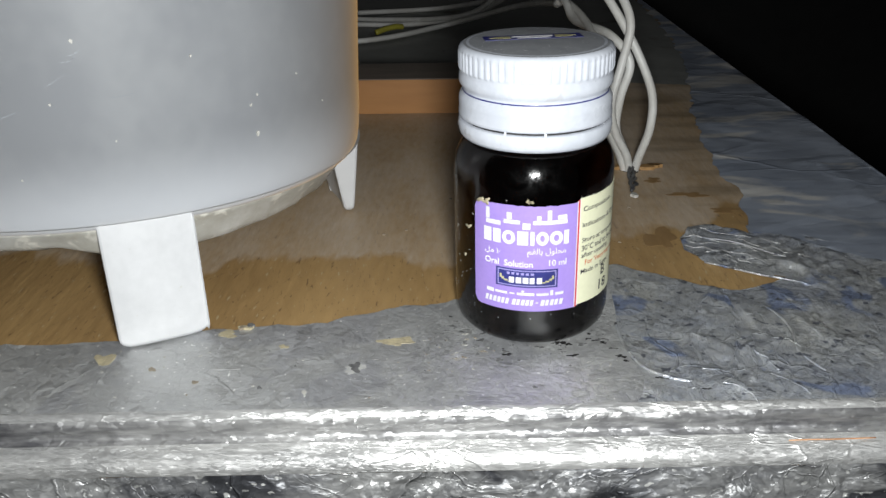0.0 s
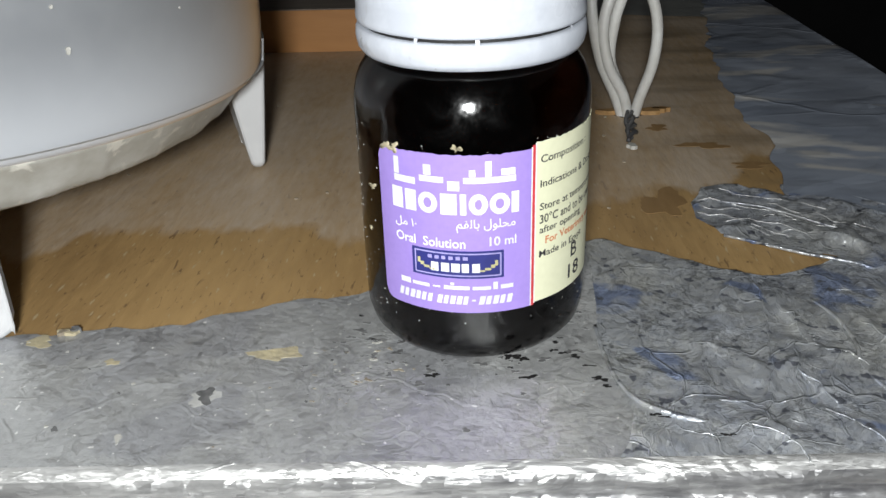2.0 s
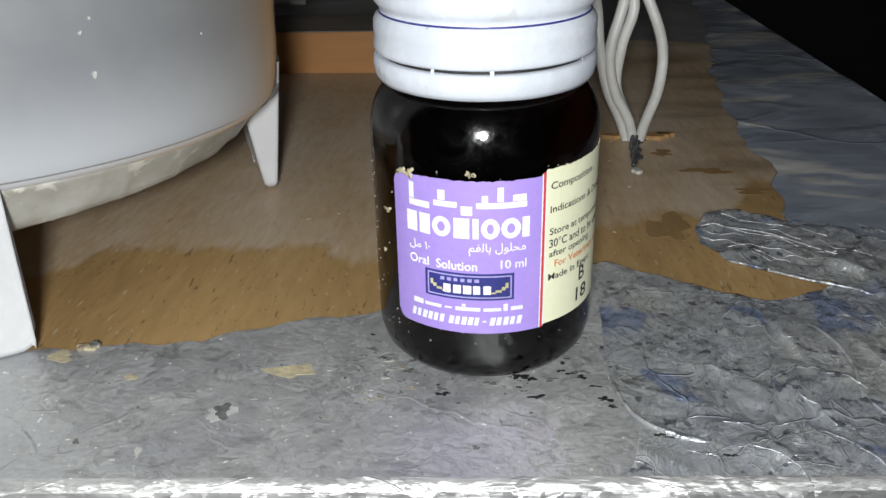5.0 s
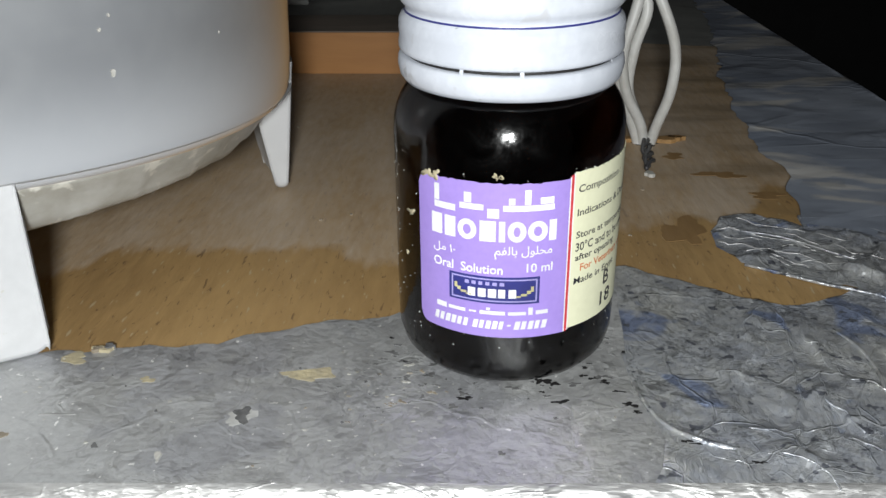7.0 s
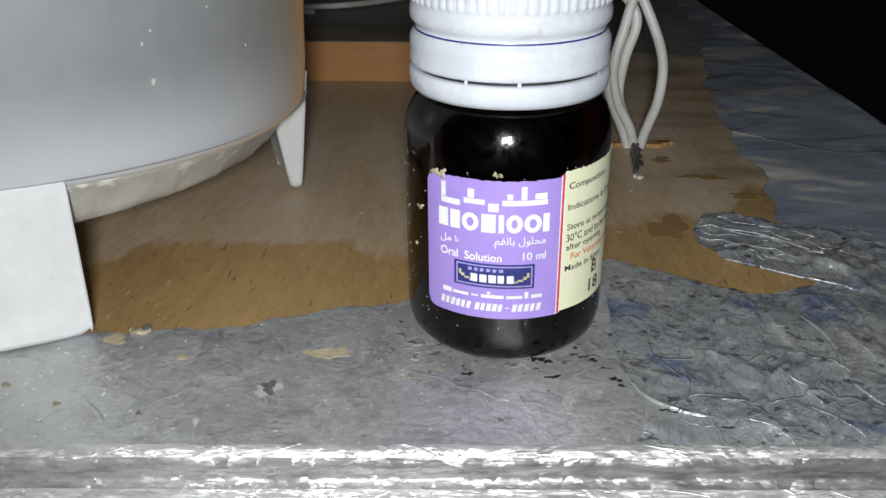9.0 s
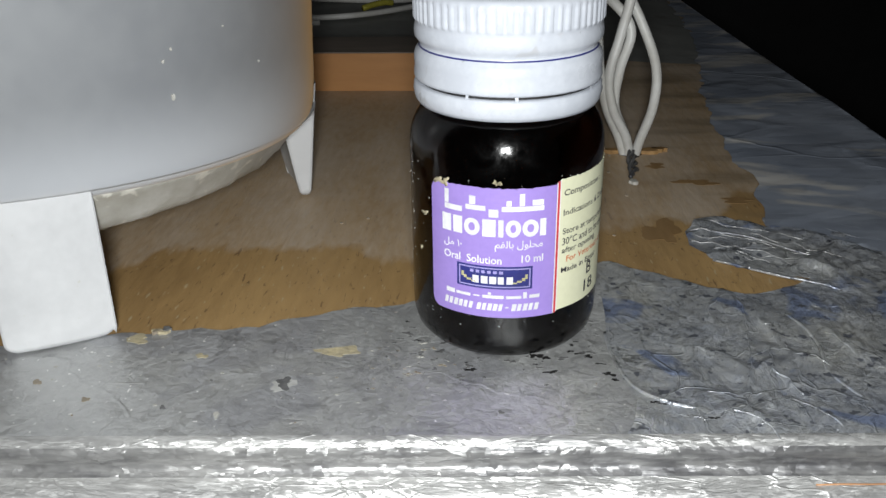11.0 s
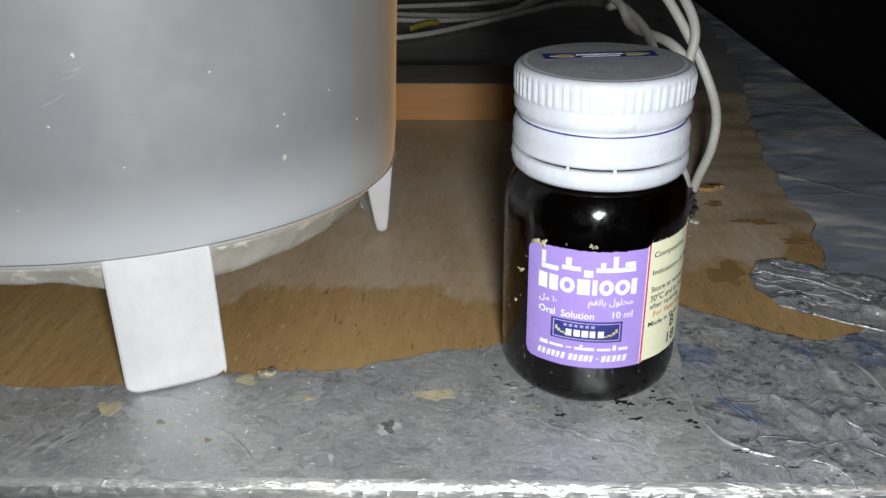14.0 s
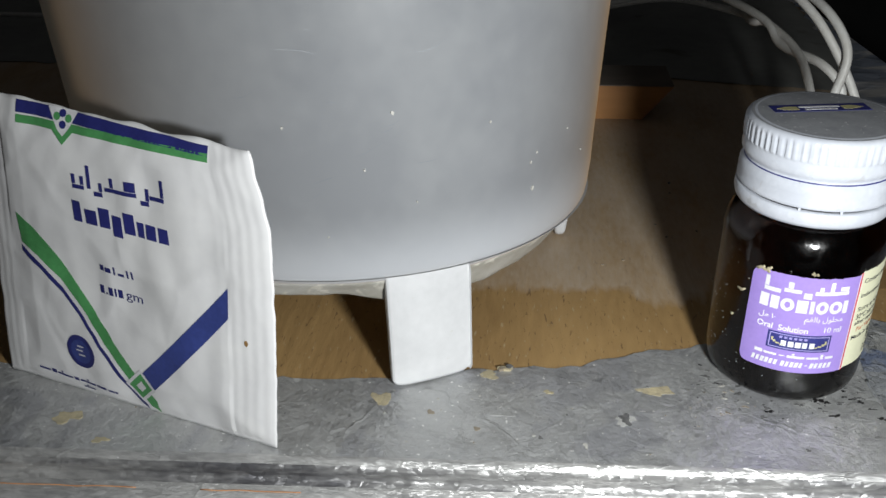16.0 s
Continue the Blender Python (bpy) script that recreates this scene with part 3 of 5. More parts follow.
part("foil_sheet", sheet(far_front + [(RIGHT_X, 300), (RIGHT_X, 400), (RIGHT_X + 2, 700)] + far_wood[::-1],
                         lambda x, y: 0.75 + 0.5 * noise.noise((x * 0.06, y * 0.05, 3)) + 0.5 * crease(x, y, 34, 6.0, 7), FOIL_FAR, "foil_sheet", (84, 148, RIGHT_X, 300, 1.6), 5.0), table, "dull blue-grey foil tape with soft creases")


FOIL_BACK = material("dusty_grey_foil", (0.30, 0.305, 0.285), 0.6, 0.15, (0.20, 0.205, 0.195), big=20, small=180, bump=0.4, bump_scale=200, amount=0.9, distance=0.0004, spots=(0.12, 0.11, 0.09), spot_scale=30, spot_edge=0.64)
back = rough_line([(-420, 345), (-200, 340), (-40, 344), (30, 338), (70, 330), (112, 322)], 6.0, 2.5, 21.0)
part("foil_sheet", sheet(back + [(122, 380), (130, 450), (136, 540), (136, 700), (-420, 700)], lambda x, y: 0.35 + 0.25 * noise.noise((x * 0.05, y * 0.05, 13)) + 0.3 * crease(x, y, 40, 16.0, 7), FOIL_BACK, "foil_sheet", (-60, 338, 120, 420, 4.0), 12.0), table, "dusty dull grey foil behind the batten")


# front edge: rounded lip, dark groove, bright bead, then the crumpled face
LIP = [(0, 0.15), (-0.5, 0.1), (-1.0, -0.25), (-1.45, -0.8), (-1.75, -1.5), (-1.85, -2.3), (-1.45, -3.2), (-1.05, -4.2), (-1.3, -5.0), (-2.3, -5.4), (-3.6, -6.2),
       (-4.5, -6.8), (-5.2, -7.6), (-5.5, -8.6), (-5.3, -9.8), (-5.2, -12), (-5.4, -15), (-5.2, -18), (-5.5, -22), (-5.3, -27), (-5.5, -33), (-5.2, -40), (-5.4, -48)]


def lip_mesh(x0, x1, mat, name, k0, k1, seed, amp):
    line = []
    for k in range(k1 - 1):
        (y0, z0), (y1, z1) = LIP[k], LIP[k + 1]
        m = max(1, int(math.hypot(y1 - y0, z1 - z0) / 0.7))
        line += [(k + i / m, y0 + (y1 - y0) * i / m, z0 + (z1 - z0) * i / m) for i in range(m)]
    line.append((k1 - 1, *LIP[k1 - 1]))
    run, prev, rows = 0.0, line[0], 0
    c = int((x1 - x0) / 0.9) + 1
    vs, fs = [], []
    for k, dy, z in line:
        run += math.hypot(dy - prev[1], z - prev[2])
        prev = (k, dy, z)
        if k < k0:
            continue
        rows += 1
        fade = amp * min(1.0, k / 2.5) * (1.0 if k < 14 else 1.0 + min(1.6, (k - 14) * 0.8))
        for i in range(c):
            x = x0 + (x1 - x0) * i / (c - 1)
            q = 0.7 * noise.noise((x * 0.06, run * 0.2, seed)) + 0.35 * noise.noise((x * 0.5, run * 0.7, seed + 4))
            q += facets(x * 0.8, run * 2.2, 5.5, seed + 2, 0.30) + 0.8 * crease(x * 0.5, run * 1.8, 6, seed + 8, 6)
            if k >= 14:
                q += facets(x, run, 10, seed + 5, 0.28) + 1.0 * crease(x, run, 14, seed + 11, 8)
            vs.append((x * MM, (front(x) + dy - fade * q) * MM, (z + fade * 0.5 * q) * MM))
    for a in range(rows - 1):
        for i in range(c - 1):
            fs.append((a * c + i, (a + 1) * c + i, (a + 1) * c + i + 1, a * c + i + 1))
    return mesh_of(name, vs, fs, mat, True)


for x0, x1, seed, amp in ((-420, 39, 1.0, 0.11), (39, RIGHT_X, 5.0, 0.20)):
    part("foil_edge", lip_mesh(x0, x1, FOIL_BRIGHT, "foil_edge", 0, 4, seed, amp), table, "shiny folded foil tape along the edge")
    part("foil_groove", lip_mesh(x0, x1, FOIL_GROOVE, "foil_groove", 3, 10, seed, amp), table, "dirty groove in the foil edge")
    part("foil_bead", lip_mesh(x0, x1, FOIL_BRIGHT, "foil_bead", 9, 15, seed, amp), table, "shiny foil bead under the edge")
part("foil_front", lip_mesh(-420, RIGHT_X, FOIL_FACE, "foil_front", 14, len(LIP), 11.0, 0.2), table, "crumpled dark foil on the table's front face")
for x0, x1 in ((66, 84), (92, 138), (-165, -112), (-100, -78)):
    line = [(x, front(x) - 3.35 - 0.25 * noise.noise((x * 0.4, 0, 2)), -5.95 + 0.2 * noise.noise((x * 0.3, 4, 2))) for x in range(x0, x1 + 1, 4)]
    part("wood_sliver", tube(line, 0.13, COPPER, "wood_sliver", 6, 3), table, "orange wood showing through the worn foil")
# the side face of the foil
side = [(RIGHT_X, front(RIGHT_X), 0.2), (RIGHT_X, 250, 0.2), (RIGHT_X, 400, 0.2), (RIGHT_X + 2, 700, 0.2)]
sv = [(x * MM, y * MM, z * MM) for x, y, z in side] + [((x + 0.6) * MM, y * MM, -0.9 * MM) for x, y, z in side] + [((x + 0.7) * MM, y * MM, -48 * MM) for x, y, z in side]
part("foil_side", mesh_of("foil_side", sv, [(a + r, a + 1 + r, a + 5 + r, a + 4 + r) for r in (0, 4) for a in range(3)], FOIL_BLUE), table)


# ---- the plastic tank on its legs ----
TC = (-83.7, 187.5)
tank = thing("plastic_tank", pose(TC[0] * MM, TC[1] * MM, 0), "translucent white plastic tank standing on short flat legs", "tank")
wall = [(59.6, 25.3), (60.3, 25.5), (60.9, 25.9), (61.5, 26.6), (62.0, 27.8), (62.35, 29.6), (62.8, 34), (63.1, 41), (63.7, 53), (64.5, 67), (66.0, 92), (67.3, 118), (67.9, 119), (67.7, 120.2), (66.7, 120.4), (66.1, 119.2), (66.1, 117)]


def settle(me, floor=0.0):
    """The bottom of the tank hangs lower toward its far side."""
    for v in me.vertices:
        v.co.z -= 0.05 * (v.co.y + 0.0576) * min(1.0, max(0.0, (0.062 - v.co.z) / 0.034)) * (min(1.0, max(0.0, (v.co.z - floor) / 0.008)) if floor else 1.0)
    return me


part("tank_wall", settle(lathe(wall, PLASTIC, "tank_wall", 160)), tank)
# white disc added inside to throw light into the wall's foot
part("tank_floor", settle(lathe([(62.6, 27.5), (61, 26.6), (30, 26.4), (0.01, 26.4)], LEGPLASTIC, "tank_floor", 96)), tank, "white inner floor, added to bounce light into the wall")
rng = random.Random(3)
base = [(60.4, 27.2), (61.1, 26.2), (60.9, 25.2), (60.4, 23.8), (59.7, 21.5), (59.2, 19.4), (58.5, 17.9), (57.0, 17.0), (40, 17.0), (0.01, 17.0)]
base_mesh = settle(lathe(base, BASEPLASTIC, "tank_base", 220, lambda a, k: (0.7 * noise.noise((a * 9, k, 1)) + 0.5 * noise.noise((a * 30, k * 2, 5)) if 3 < k < 8 else 0)), 0.0172)
for v in base_mesh.vertices:  # the moulding sits off centre
    drop = min(1.0, max(0.0, (0.0262 - v.co.z) / 0.008))
    v.co.x -= 0.0030 * drop
    v.co.z += 0.0042 * drop * min(1.0, max(0.0, (0.022 - v.co.x) / 0.012))
part("tank_base", base_mesh, tank, "uneven translucent bottom with a rough moulded edge")


def leg_mesh(a0, a1, r_out_top, r_out_low, thick_top, thick_low, name, shrink=1.0):
    """A curved upright plate between two angles, thinner and narrower at its foot."""
    vs, fs = [], []
    zs, n = [28.0, 25, 20, 12, 5, 1.2, 0.2], 20
    mid = (a0 + a1) / 2
    for z in zs:
        f = 1 - z / 26.2
        ro, th = r_out_top + (r_out_low - r_out_top) * f, thick_top + (thick_low - thick_top) * f
        ins = 0.35 if z < 0.5 else 0
        for r in (ro - ins, ro - th + ins):
            for i in range(n + 1):
                a = radians(mid + (a0 + (a1 - a0) * i / n - mid) * (1 - (1 - shrink) * f) * (0.985 if ins else 1))
                up = 1.0 * (max(0, abs(2 * i / n - 1) - 0.75) / 0.25) ** 2 if z < 2 else 0
                vs.append((r * math.cos(a) * MM, r * math.sin(a) * MM, (z + up) * MM))
    c = 2 * (n + 1)
    for k in range(len(zs) - 1):
        for i in range(n):
            fs.append((k * c + i, (k + 1) * c + i, (k + 1) * c + i + 1, k * c + i + 1))
            o = n + 1
            fs.append((k * c + o + i, k * c + o + i + 1, (k + 1) * c + o + i + 1, (k + 1) * c + o + i))
        for i in (0, n):
            fs.append((k * c + i, k * c + n + 1 + i, (k + 1) * c + n + 1 + i, (k + 1) * c + i))
    k = len(zs) - 1
    for i in range(n):
        fs.append((k * c + i, k * c + n + 1 + i, k * c + n + 2 + i, k * c + i + 1))
    return mesh_of(name, vs, fs, LEGPLASTIC)


part("leg", leg_mesh(-72.2, -55.0, 61.8, 63.2, 4, 3.0, "leg", 0.965), tank, "flat white plastic leg")
part("leg", leg_mesh(12.6, 31, 62.8, 60.0, 9.5, 2.6, "leg", 0.96), tank, "tapered white plastic leg")
part("leg", leg_mesh(95, 114, 64, 62, 8, 3.4, "leg", 0.95), tank, "tapered white plastic leg")
part("leg", leg_mesh(185, 204, 64, 62, 8, 3.4, "leg", 0.95), tank, "tapered white plastic leg")


for ob in tank.children:
    if ob.name.startswith("leg"):
        bev = ob.modifiers.new("rounded", "BEVEL")
        bev.width, bev.segments, bev.limit_method = 0.0006, 2, "ANGLE"


# ---- the medicine bottle ----
BX, BY = 20.25, 143.6
bottle = thing("medicine_bottle", pose(BX * MM, BY * MM, 0, rz=1.2) @ Matrix.Diagonal((1, 1, 0.992, 1)), "small amber glass medicine bottle with white metal cap and purple label", "bottle")
outer = [(0.01, 1.0), (8, 0.8), (11.5, 0.35), (13.0, 0.3), (14.4, 0.9), (15.4, 2.2), (15.9, 4.2), (16.0, 7), (16.0, 31), (16.0, 34.0), (15.85, 35.8), (15.5, 37.3), (14.9, 38.7), (14.1, 39.9), (13.2, 40.8),
         (12.3, 41.4), (12.0, 44), (12.0, 56)]
part("glass_body", lathe(outer + [(0.01, 56)], GLASS, "glass_body", 128), bottle, "dark amber glass body with a rounded shoulder")

cap_out = [(0.01, 59.0), (12.2, 59.0), (12.5, 59.0), (12.75, 58.98), (13.5, 58.85), (14.1, 58.45), (14.35, 57.9), (14.4, 57.2), (14.4, 54.6), (14.25, 54.2), (14.1, 53.9), (14.25, 53.3), (14.35, 52.5), (14.3, 51.7), (13.9, 51.1), (13.55, 50.7),
           (13.5, 50.3), (13.65, 49.95), (14.1, 49.5), (14.35, 48.9), (14.4, 47.8), (14.3, 47.0), (14.45, 46.0), (14.45, 45.4), (14.3, 45.08), (13.5, 45.04)]


def knurl(a, k):
    return 0.13 * (1 if math.sin(a * 62) > 0 else -1) - 0.1 if k in (7, 8) else 0


cap = part("screw_cap", lathe([(r * 1.033, z) for r, z in cap_out], CAP, "screw_cap", 496, knurl), bottle, "white painted metal cap with a knurled rim")
ring = [(13.5, 44.5), (14.25, 44.5), (14.5, 44.2), (14.6, 43.2), (14.35, 41.9), (13.9, 41.2), (13.2, 41.0), (12.3, 41.1)]
part("tamper_ring", lathe([(r * 1.033, z) for r, z in ring], CAP, "tamper_ring", 96, lambda a, k: 0.05 * noise.noise((a * 5, k, 2)) + (0.10 * noise.noise((a * 14, 3, 2)) if k < 3 else 0)), bottle, "torn white tamper ring")
part("printed_line", lathe([(14.03, 50.24), (14.09, 50.16), (14.14, 50.06), (14.13, 50.0)], NAVY, "printed_line", 96), cap, "thin blue printed line")
# black cylinder just behind the slit, its shade put into the colour
part("gap", lathe([(13.75, 45.4), (13.75, 44.1)], DARK, "gap", 96), cap, "black band painting the shade in the slit above the torn ring")
for i, a in enumerate((-117, -88, -35, 60, 150)):
    part("bridge", lathe([(14.65, 45.1), (14.8, 44.75), (14.75, 44.4)], CAP, "bridge", 4, None, a, a + 1.9), bottle)

part("cap_top", lathe([(0.01, 59.02), (12.6, 59.02), (13.9, 58.9)], CAPTOP, "cap_top", 96), cap, "scuffed upper face, its colour greyed for the grazing torch")

# print on the cap's top
CAPA = 7.0


def cap_print(outline, z, mat, name):
    c, s = math.cos(radians(CAPA)), math.sin(radians(CAPA))
    return slab([(x * c - y * s, x * s + y * c) for x, y in outline], 59.0, z + 0.02, mat, name)


part("cap_mark", cap_print([(-9.6, 1.6), (9.6, 1.6), (9.6, 5.4), (-9.6, 5.4)], 59.05, NAVY, "cap_mark"), cap, "navy rectangle printed on the cap")
for sx in (-1, 1):
    part("cap_mark", cap_print([(sx * 8.6, 3.5), (sx * 6.5, 2.5), (sx * 4.4, 2.6), (sx * 4.4, 4.4), (sx * 6.5, 4.5)], 59.08, YELLOWINK, "cap_mark"), cap, "yellow printed wing")
part("cap_mark", cap_print([(-4, 3.7), (4, 3.7), (4, 4.5), (-4, 4.5)], 59.08, WHITEINK, "cap_mark"), cap)
part("cap_mark", cap_print([(-3.2, 2.4), (3.2, 2.4), (3.2, 3.1), (-3.2, 3.1)], 59.08, WHITEINK, "cap_mark"), cap)

LR = 16.06


def wrap(points, az, z, lift=0.0):
    """Bend flat points (mm along the label, mm up) round the bottle from an angle."""
    r = LR + lift
    return [(r * math.cos(radians(az) + x / LR) * MM, r * math.sin(radians(az) + x / LR) * MM, (z + y) * MM) for x, y in points]


def label_patch(a0, a1, z0, z1, mat, name, corner_left=0.0, corner_right=0.0, ragged=False):
    cols, rows = int(abs(a1 - a0) / 1.5) + 1, 2
    vs, fs = [], []
    w = radians(a1 - a0) * LR
    for i in range(cols + 1):
        x = w * i / cols
        cut = 0.0
        for c, d in ((corner_left, x), (corner_right, w - x)):
            if c and d < c:
                cut = max(cut, c - math.sqrt(max(0, c * c - (c - d) ** 2)))
        top = z1 - cut - (0.35 * abs(noise.noise((x * 1.5, 0, 4))) if ragged else 0)
        vs += wrap([(x, z0 + cut), (x, top)], a0, 0) + wrap([(x, z0 + cut), (x, top)], a0, 0, -0.1)
    for i in range(cols):
        k = 4 * i
        fs += [(k, k + 4, k + 5, k + 1), (k + 2, k + 3, k + 7, k + 6), (k, k + 2, k + 6, k + 4), (k + 1, k + 5, k + 7, k + 3)]
    fs += [(0, 1, 3, 2), (4 * cols, 4 * cols + 2, 4 * cols + 3, 4 * cols + 1)]
    return mesh_of(name, vs, fs, mat)


front_label = part("front_label", label_patch(-138.5, -63.2, 9.0, 31.4, PURPLE, "front_label", 1.6, 0, True), bottle, "purple paper label")
side_label = part("side_label", label_patch(-60.6, 45, 9.4, 32.2, CREAM, "side_label", 0, 1.6, True), bottle, "cream paper label with small print")
part("label_stripe", label_patch(-63.2, -62.6, 9.0, 31.6, WHITEINK, "label_stripe"), front_label)
part("label_stripe", label_patch(-62.6, -61.2, 9.0, 31.8, REDINK, "label_stripe"), front_label, "red stripe")
part("label_stripe", label_patch(-61.2, -60.6, 9.2, 32.0, WHITEINK, "label_stripe"), front_label)


def print_on(parent, flat, az, z, mat, name, tilt=0.0, lift=0.03, slant=0.0):
    pts, fs = flat
    pts = [(x + y * slant, y + x * tilt) for x, y in pts]
    return part(name, mesh_of(name, wrap(pts, az, z, lift), fs, mat), parent)


def arc_len(a0, a1):
    return radians(a1 - a0) * LR


def blocks(parent, az, z, spans, mat, name, lift=0.03, slant=0.0):
    """Plain blocks (x0, x1, low, high) in mm; each is a piece of its own."""
    for x0, x1, lo, hi in spans:
        print_on(parent, bars([(x0, x1, lo, hi)], hi), az, z, mat, name, lift=lift, slant=slant)


def row_of_blocks(n, width, height, gap, seed, rise=0.0):
    rng = random.Random(seed)
    pitch, out = width / n, []
    for i in range(n):
        out.append((i * pitch, (i + 1) * pitch - gap * rng.uniform(0.7, 1.3), 0, height * (1 - rise * rng.random())))
    return out


# plain shapes stand for the trade names
def ring_shape(w, h, t):
    vs, fs, m = [], [], 24
    for i in range(m):
        a = 2 * math.pi * i / m
        vs += [(w / 2 + w / 2 * math.cos(a), h / 2 + h / 2 * math.sin(a)), (w / 2 + (w / 2 - t) * math.cos(a), h / 2 + (h / 2 - t) * math.sin(a))]
    for i in range(m):
        j = (i + 1) % m
        fs.append((2 * i, 2 * j, 2 * j + 1, 2 * i + 1))
    return vs, fs


for x, w, kind in ((0, 1.7, 0), (2.1, 1.6, 0), (4.0, 2.6, 1), (7.0, 2.1, 0), (9.5, 0.8, 0), (10.6, 2.4, 1), (13.2, 2.6, 1), (16.0, 1.0, 0)):
    shape = ring_shape(w, 2.9, 0.75) if kind else bars([(0, w, 0, 2.9)], 2.9)
    print_on(front_label, ([(px + x, py) for px, py in shape[0]], shape[1]), -130, 23.3, WHITEINK, "name_bar")
blocks(front_label, -129, 27.0, [(0.2, 3.4, 0.0, 0.9), (0.2, 1.0, 1.0, 3.3), (4.0, 7.2, 0.6, 1.4), (4.6, 5.6, 1.5, 2.9), (7.7, 9.2, -0.4, 0.9), (9.7, 16.3, 0.6, 1.4), (10.4, 11.2, 1.5, 2.4), (12.4, 13.2, 1.5, 3.5), (14.4, 16.2, 1.5, 2.4)], WHITEINK, "name_bar")
print_on(front_label, words("Oral  Solution", 1.35, arc_len(-129, -94), 0.14), -129, 18.6, WHITEINK, "label_text")
print_on(front_label, words("10 ml", 1.3, arc_len(-83, -70.5), 0.14), -83, 18.9, WHITEINK, "label_text")
print_on(front_label, words("\ufede\ufee3 \u0661\u0660", 1.5, arc_len(-129, -117), 0.08), -129, 20.6, WHITEINK, "label_text")
print_on(front_label, words("\ufee2\ufed4\ufedf\ufe8e\ufe91 \ufedd\ufeee\ufee0\ufea4\ufee3", 1.9, arc_len(-98, -71), 0.08), -98, 20.8, WHITEINK, "label_text")
part("mark", label_patch(-120.2, -76.4, 14.2, 18.2, NAVY, "mark"), front_label, "navy framed mark").scale = (1.0018, 1.0018, 1)
MARKINK = material("lilac_ink", (0.40, 0.36, 0.70), 0.5)
for z0, z1 in ((14.5, 14.7), (17.7, 17.9)):
    print_on(front_label, bars([(0, arc_len(-118.8, -77.8))], z1 - z0), -118.8, z0, MARKINK, "mark_line", lift=0.06)
for a in (-118.8, -78.3):
    print_on(front_label, bars([(0, 0.2)], 3.2), a, 14.6, MARKINK, "mark_line", lift=0.06)
blocks(front_label, -110.5, 15.1, row_of_blocks(5, 6.8, 1.3, 0.35, 9), WHITEINK, "mark_block", lift=0.06)
blocks(front_label, -112, 16.9, row_of_blocks(6, 5.6, 0.5, 0.35, 10), MARKINK, "mark_block", lift=0.06)
for a, d in ((-117.3, 1), (-79.2, -1)):
    blocks(front_label, a, 15.0, [(min(0, d * 0.4), max(0, d * 0.4), 1.0, 1.8), (min(d * 0.4, d * 0.9), max(d * 0.4, d * 0.9), 0.7, 1.2), (min(d * 0.9, d * 1.7), max(d * 0.9, d * 1.7), 0.4, 0.75), (min(d * 1.7, d * 2.4), max(d * 1.7, d * 2.4), 0.2, 0.45)], YELLOWINK, "mark_wing", lift=0.06)
blocks(front_label, -127.5, 12.4, [(0, 1.6, 0, 0.8), (1.9, 4.4, 0.1, 0.6), (4.9, 5.9, 0.25, 0.5), (6.4, 9.8, 0.1, 0.65), (7.3, 7.8, 0.75, 1.15), (10.2, 12.6, 0.1, 0.6), (12.9, 13.5, 0.1, 1.2), (13.9, 15.6, 0.1, 0.7)], WHITEINK, "name_bar")
blocks(front_label, -129, 10.3, row_of_blocks(6, arc_len(-129, -110), 1.25, 0.28, 12) + [(x0 + 5.8, x1 + 5.8, a, c) for x0, x1, a, c in row_of_blocks(5, 4.4, 1.25, 0.28, 13)] + [(10.4, 10.9, 0.5, 0.75)] + [(x0 + 11.4, x1 + 11.4, a, c) for x0, x1, a, c in row_of_blocks(5, 4.6, 1.25, 0.28, 14)], WHITEINK, "name_bar", slant=0.2)

for text, z, h, wide, mat in (("Composition :", 28.9, 1.35, 9.6, BLACKINK), ("Indications & Dosage", 25.6, 1.3, 14, BLACKINK), ("Store at temperature", 22.4, 1.3, 13.4, BLACKINK), ("30\u00b0C and to be used", 20.8, 1.3, 12.8, BLACKINK),
                              ("after opening", 19.1, 1.3, 8.6, BLACKINK), ("Made in Egypt", 15.6, 1.3, 9.2, BLACKINK)):
    print_on(side_label, words(text, h, wide, 0.14), -58.5, z, mat, "label_text", 0.02)
print_on(side_label, words("For Veterinary use", 1.4, 12, 0.14), -55, 17.4, ORANGEINK, "label_text", 0.02)
print_on(side_label, words("B", 2.2, 1.6, 0.16), -36, 13.7, BLACKINK, "label_text")
print_on(side_label, words("18", 2.2, 3.0, 0.16), -38, 10.6, BLACKINK, "label_text")

for az, z, r, seed in ((-145.5, 24.6, 0.7, 1), (-150.5, 18.0, 0.4, 2), (-132, 31.3, 0.9, 3), (-127.5, 31.4, 0.7, 6), (-97, 32.2, 0.6, 7)):
    pts = blob(26, r * 0.85, seed, 0.8, 0.85)
    vs = wrap([(0, 0)] + pts, az, z, 0.07) + wrap(pts, az, z, 0.0)
    m = len(pts)
    fs = [(0, 1 + i, 1 + (i + 1) % m) for i in range(m)] + [(1 + i, 1 + m + i, 1 + m + (i + 1) % m, 1 + (i + 1) % m) for i in range(m)]
    part("residue", mesh_of("residue", vs, fs, GLUE, True), bottle, "flake of white residue")


rng = random.Random(5)
vs, fs = [], []
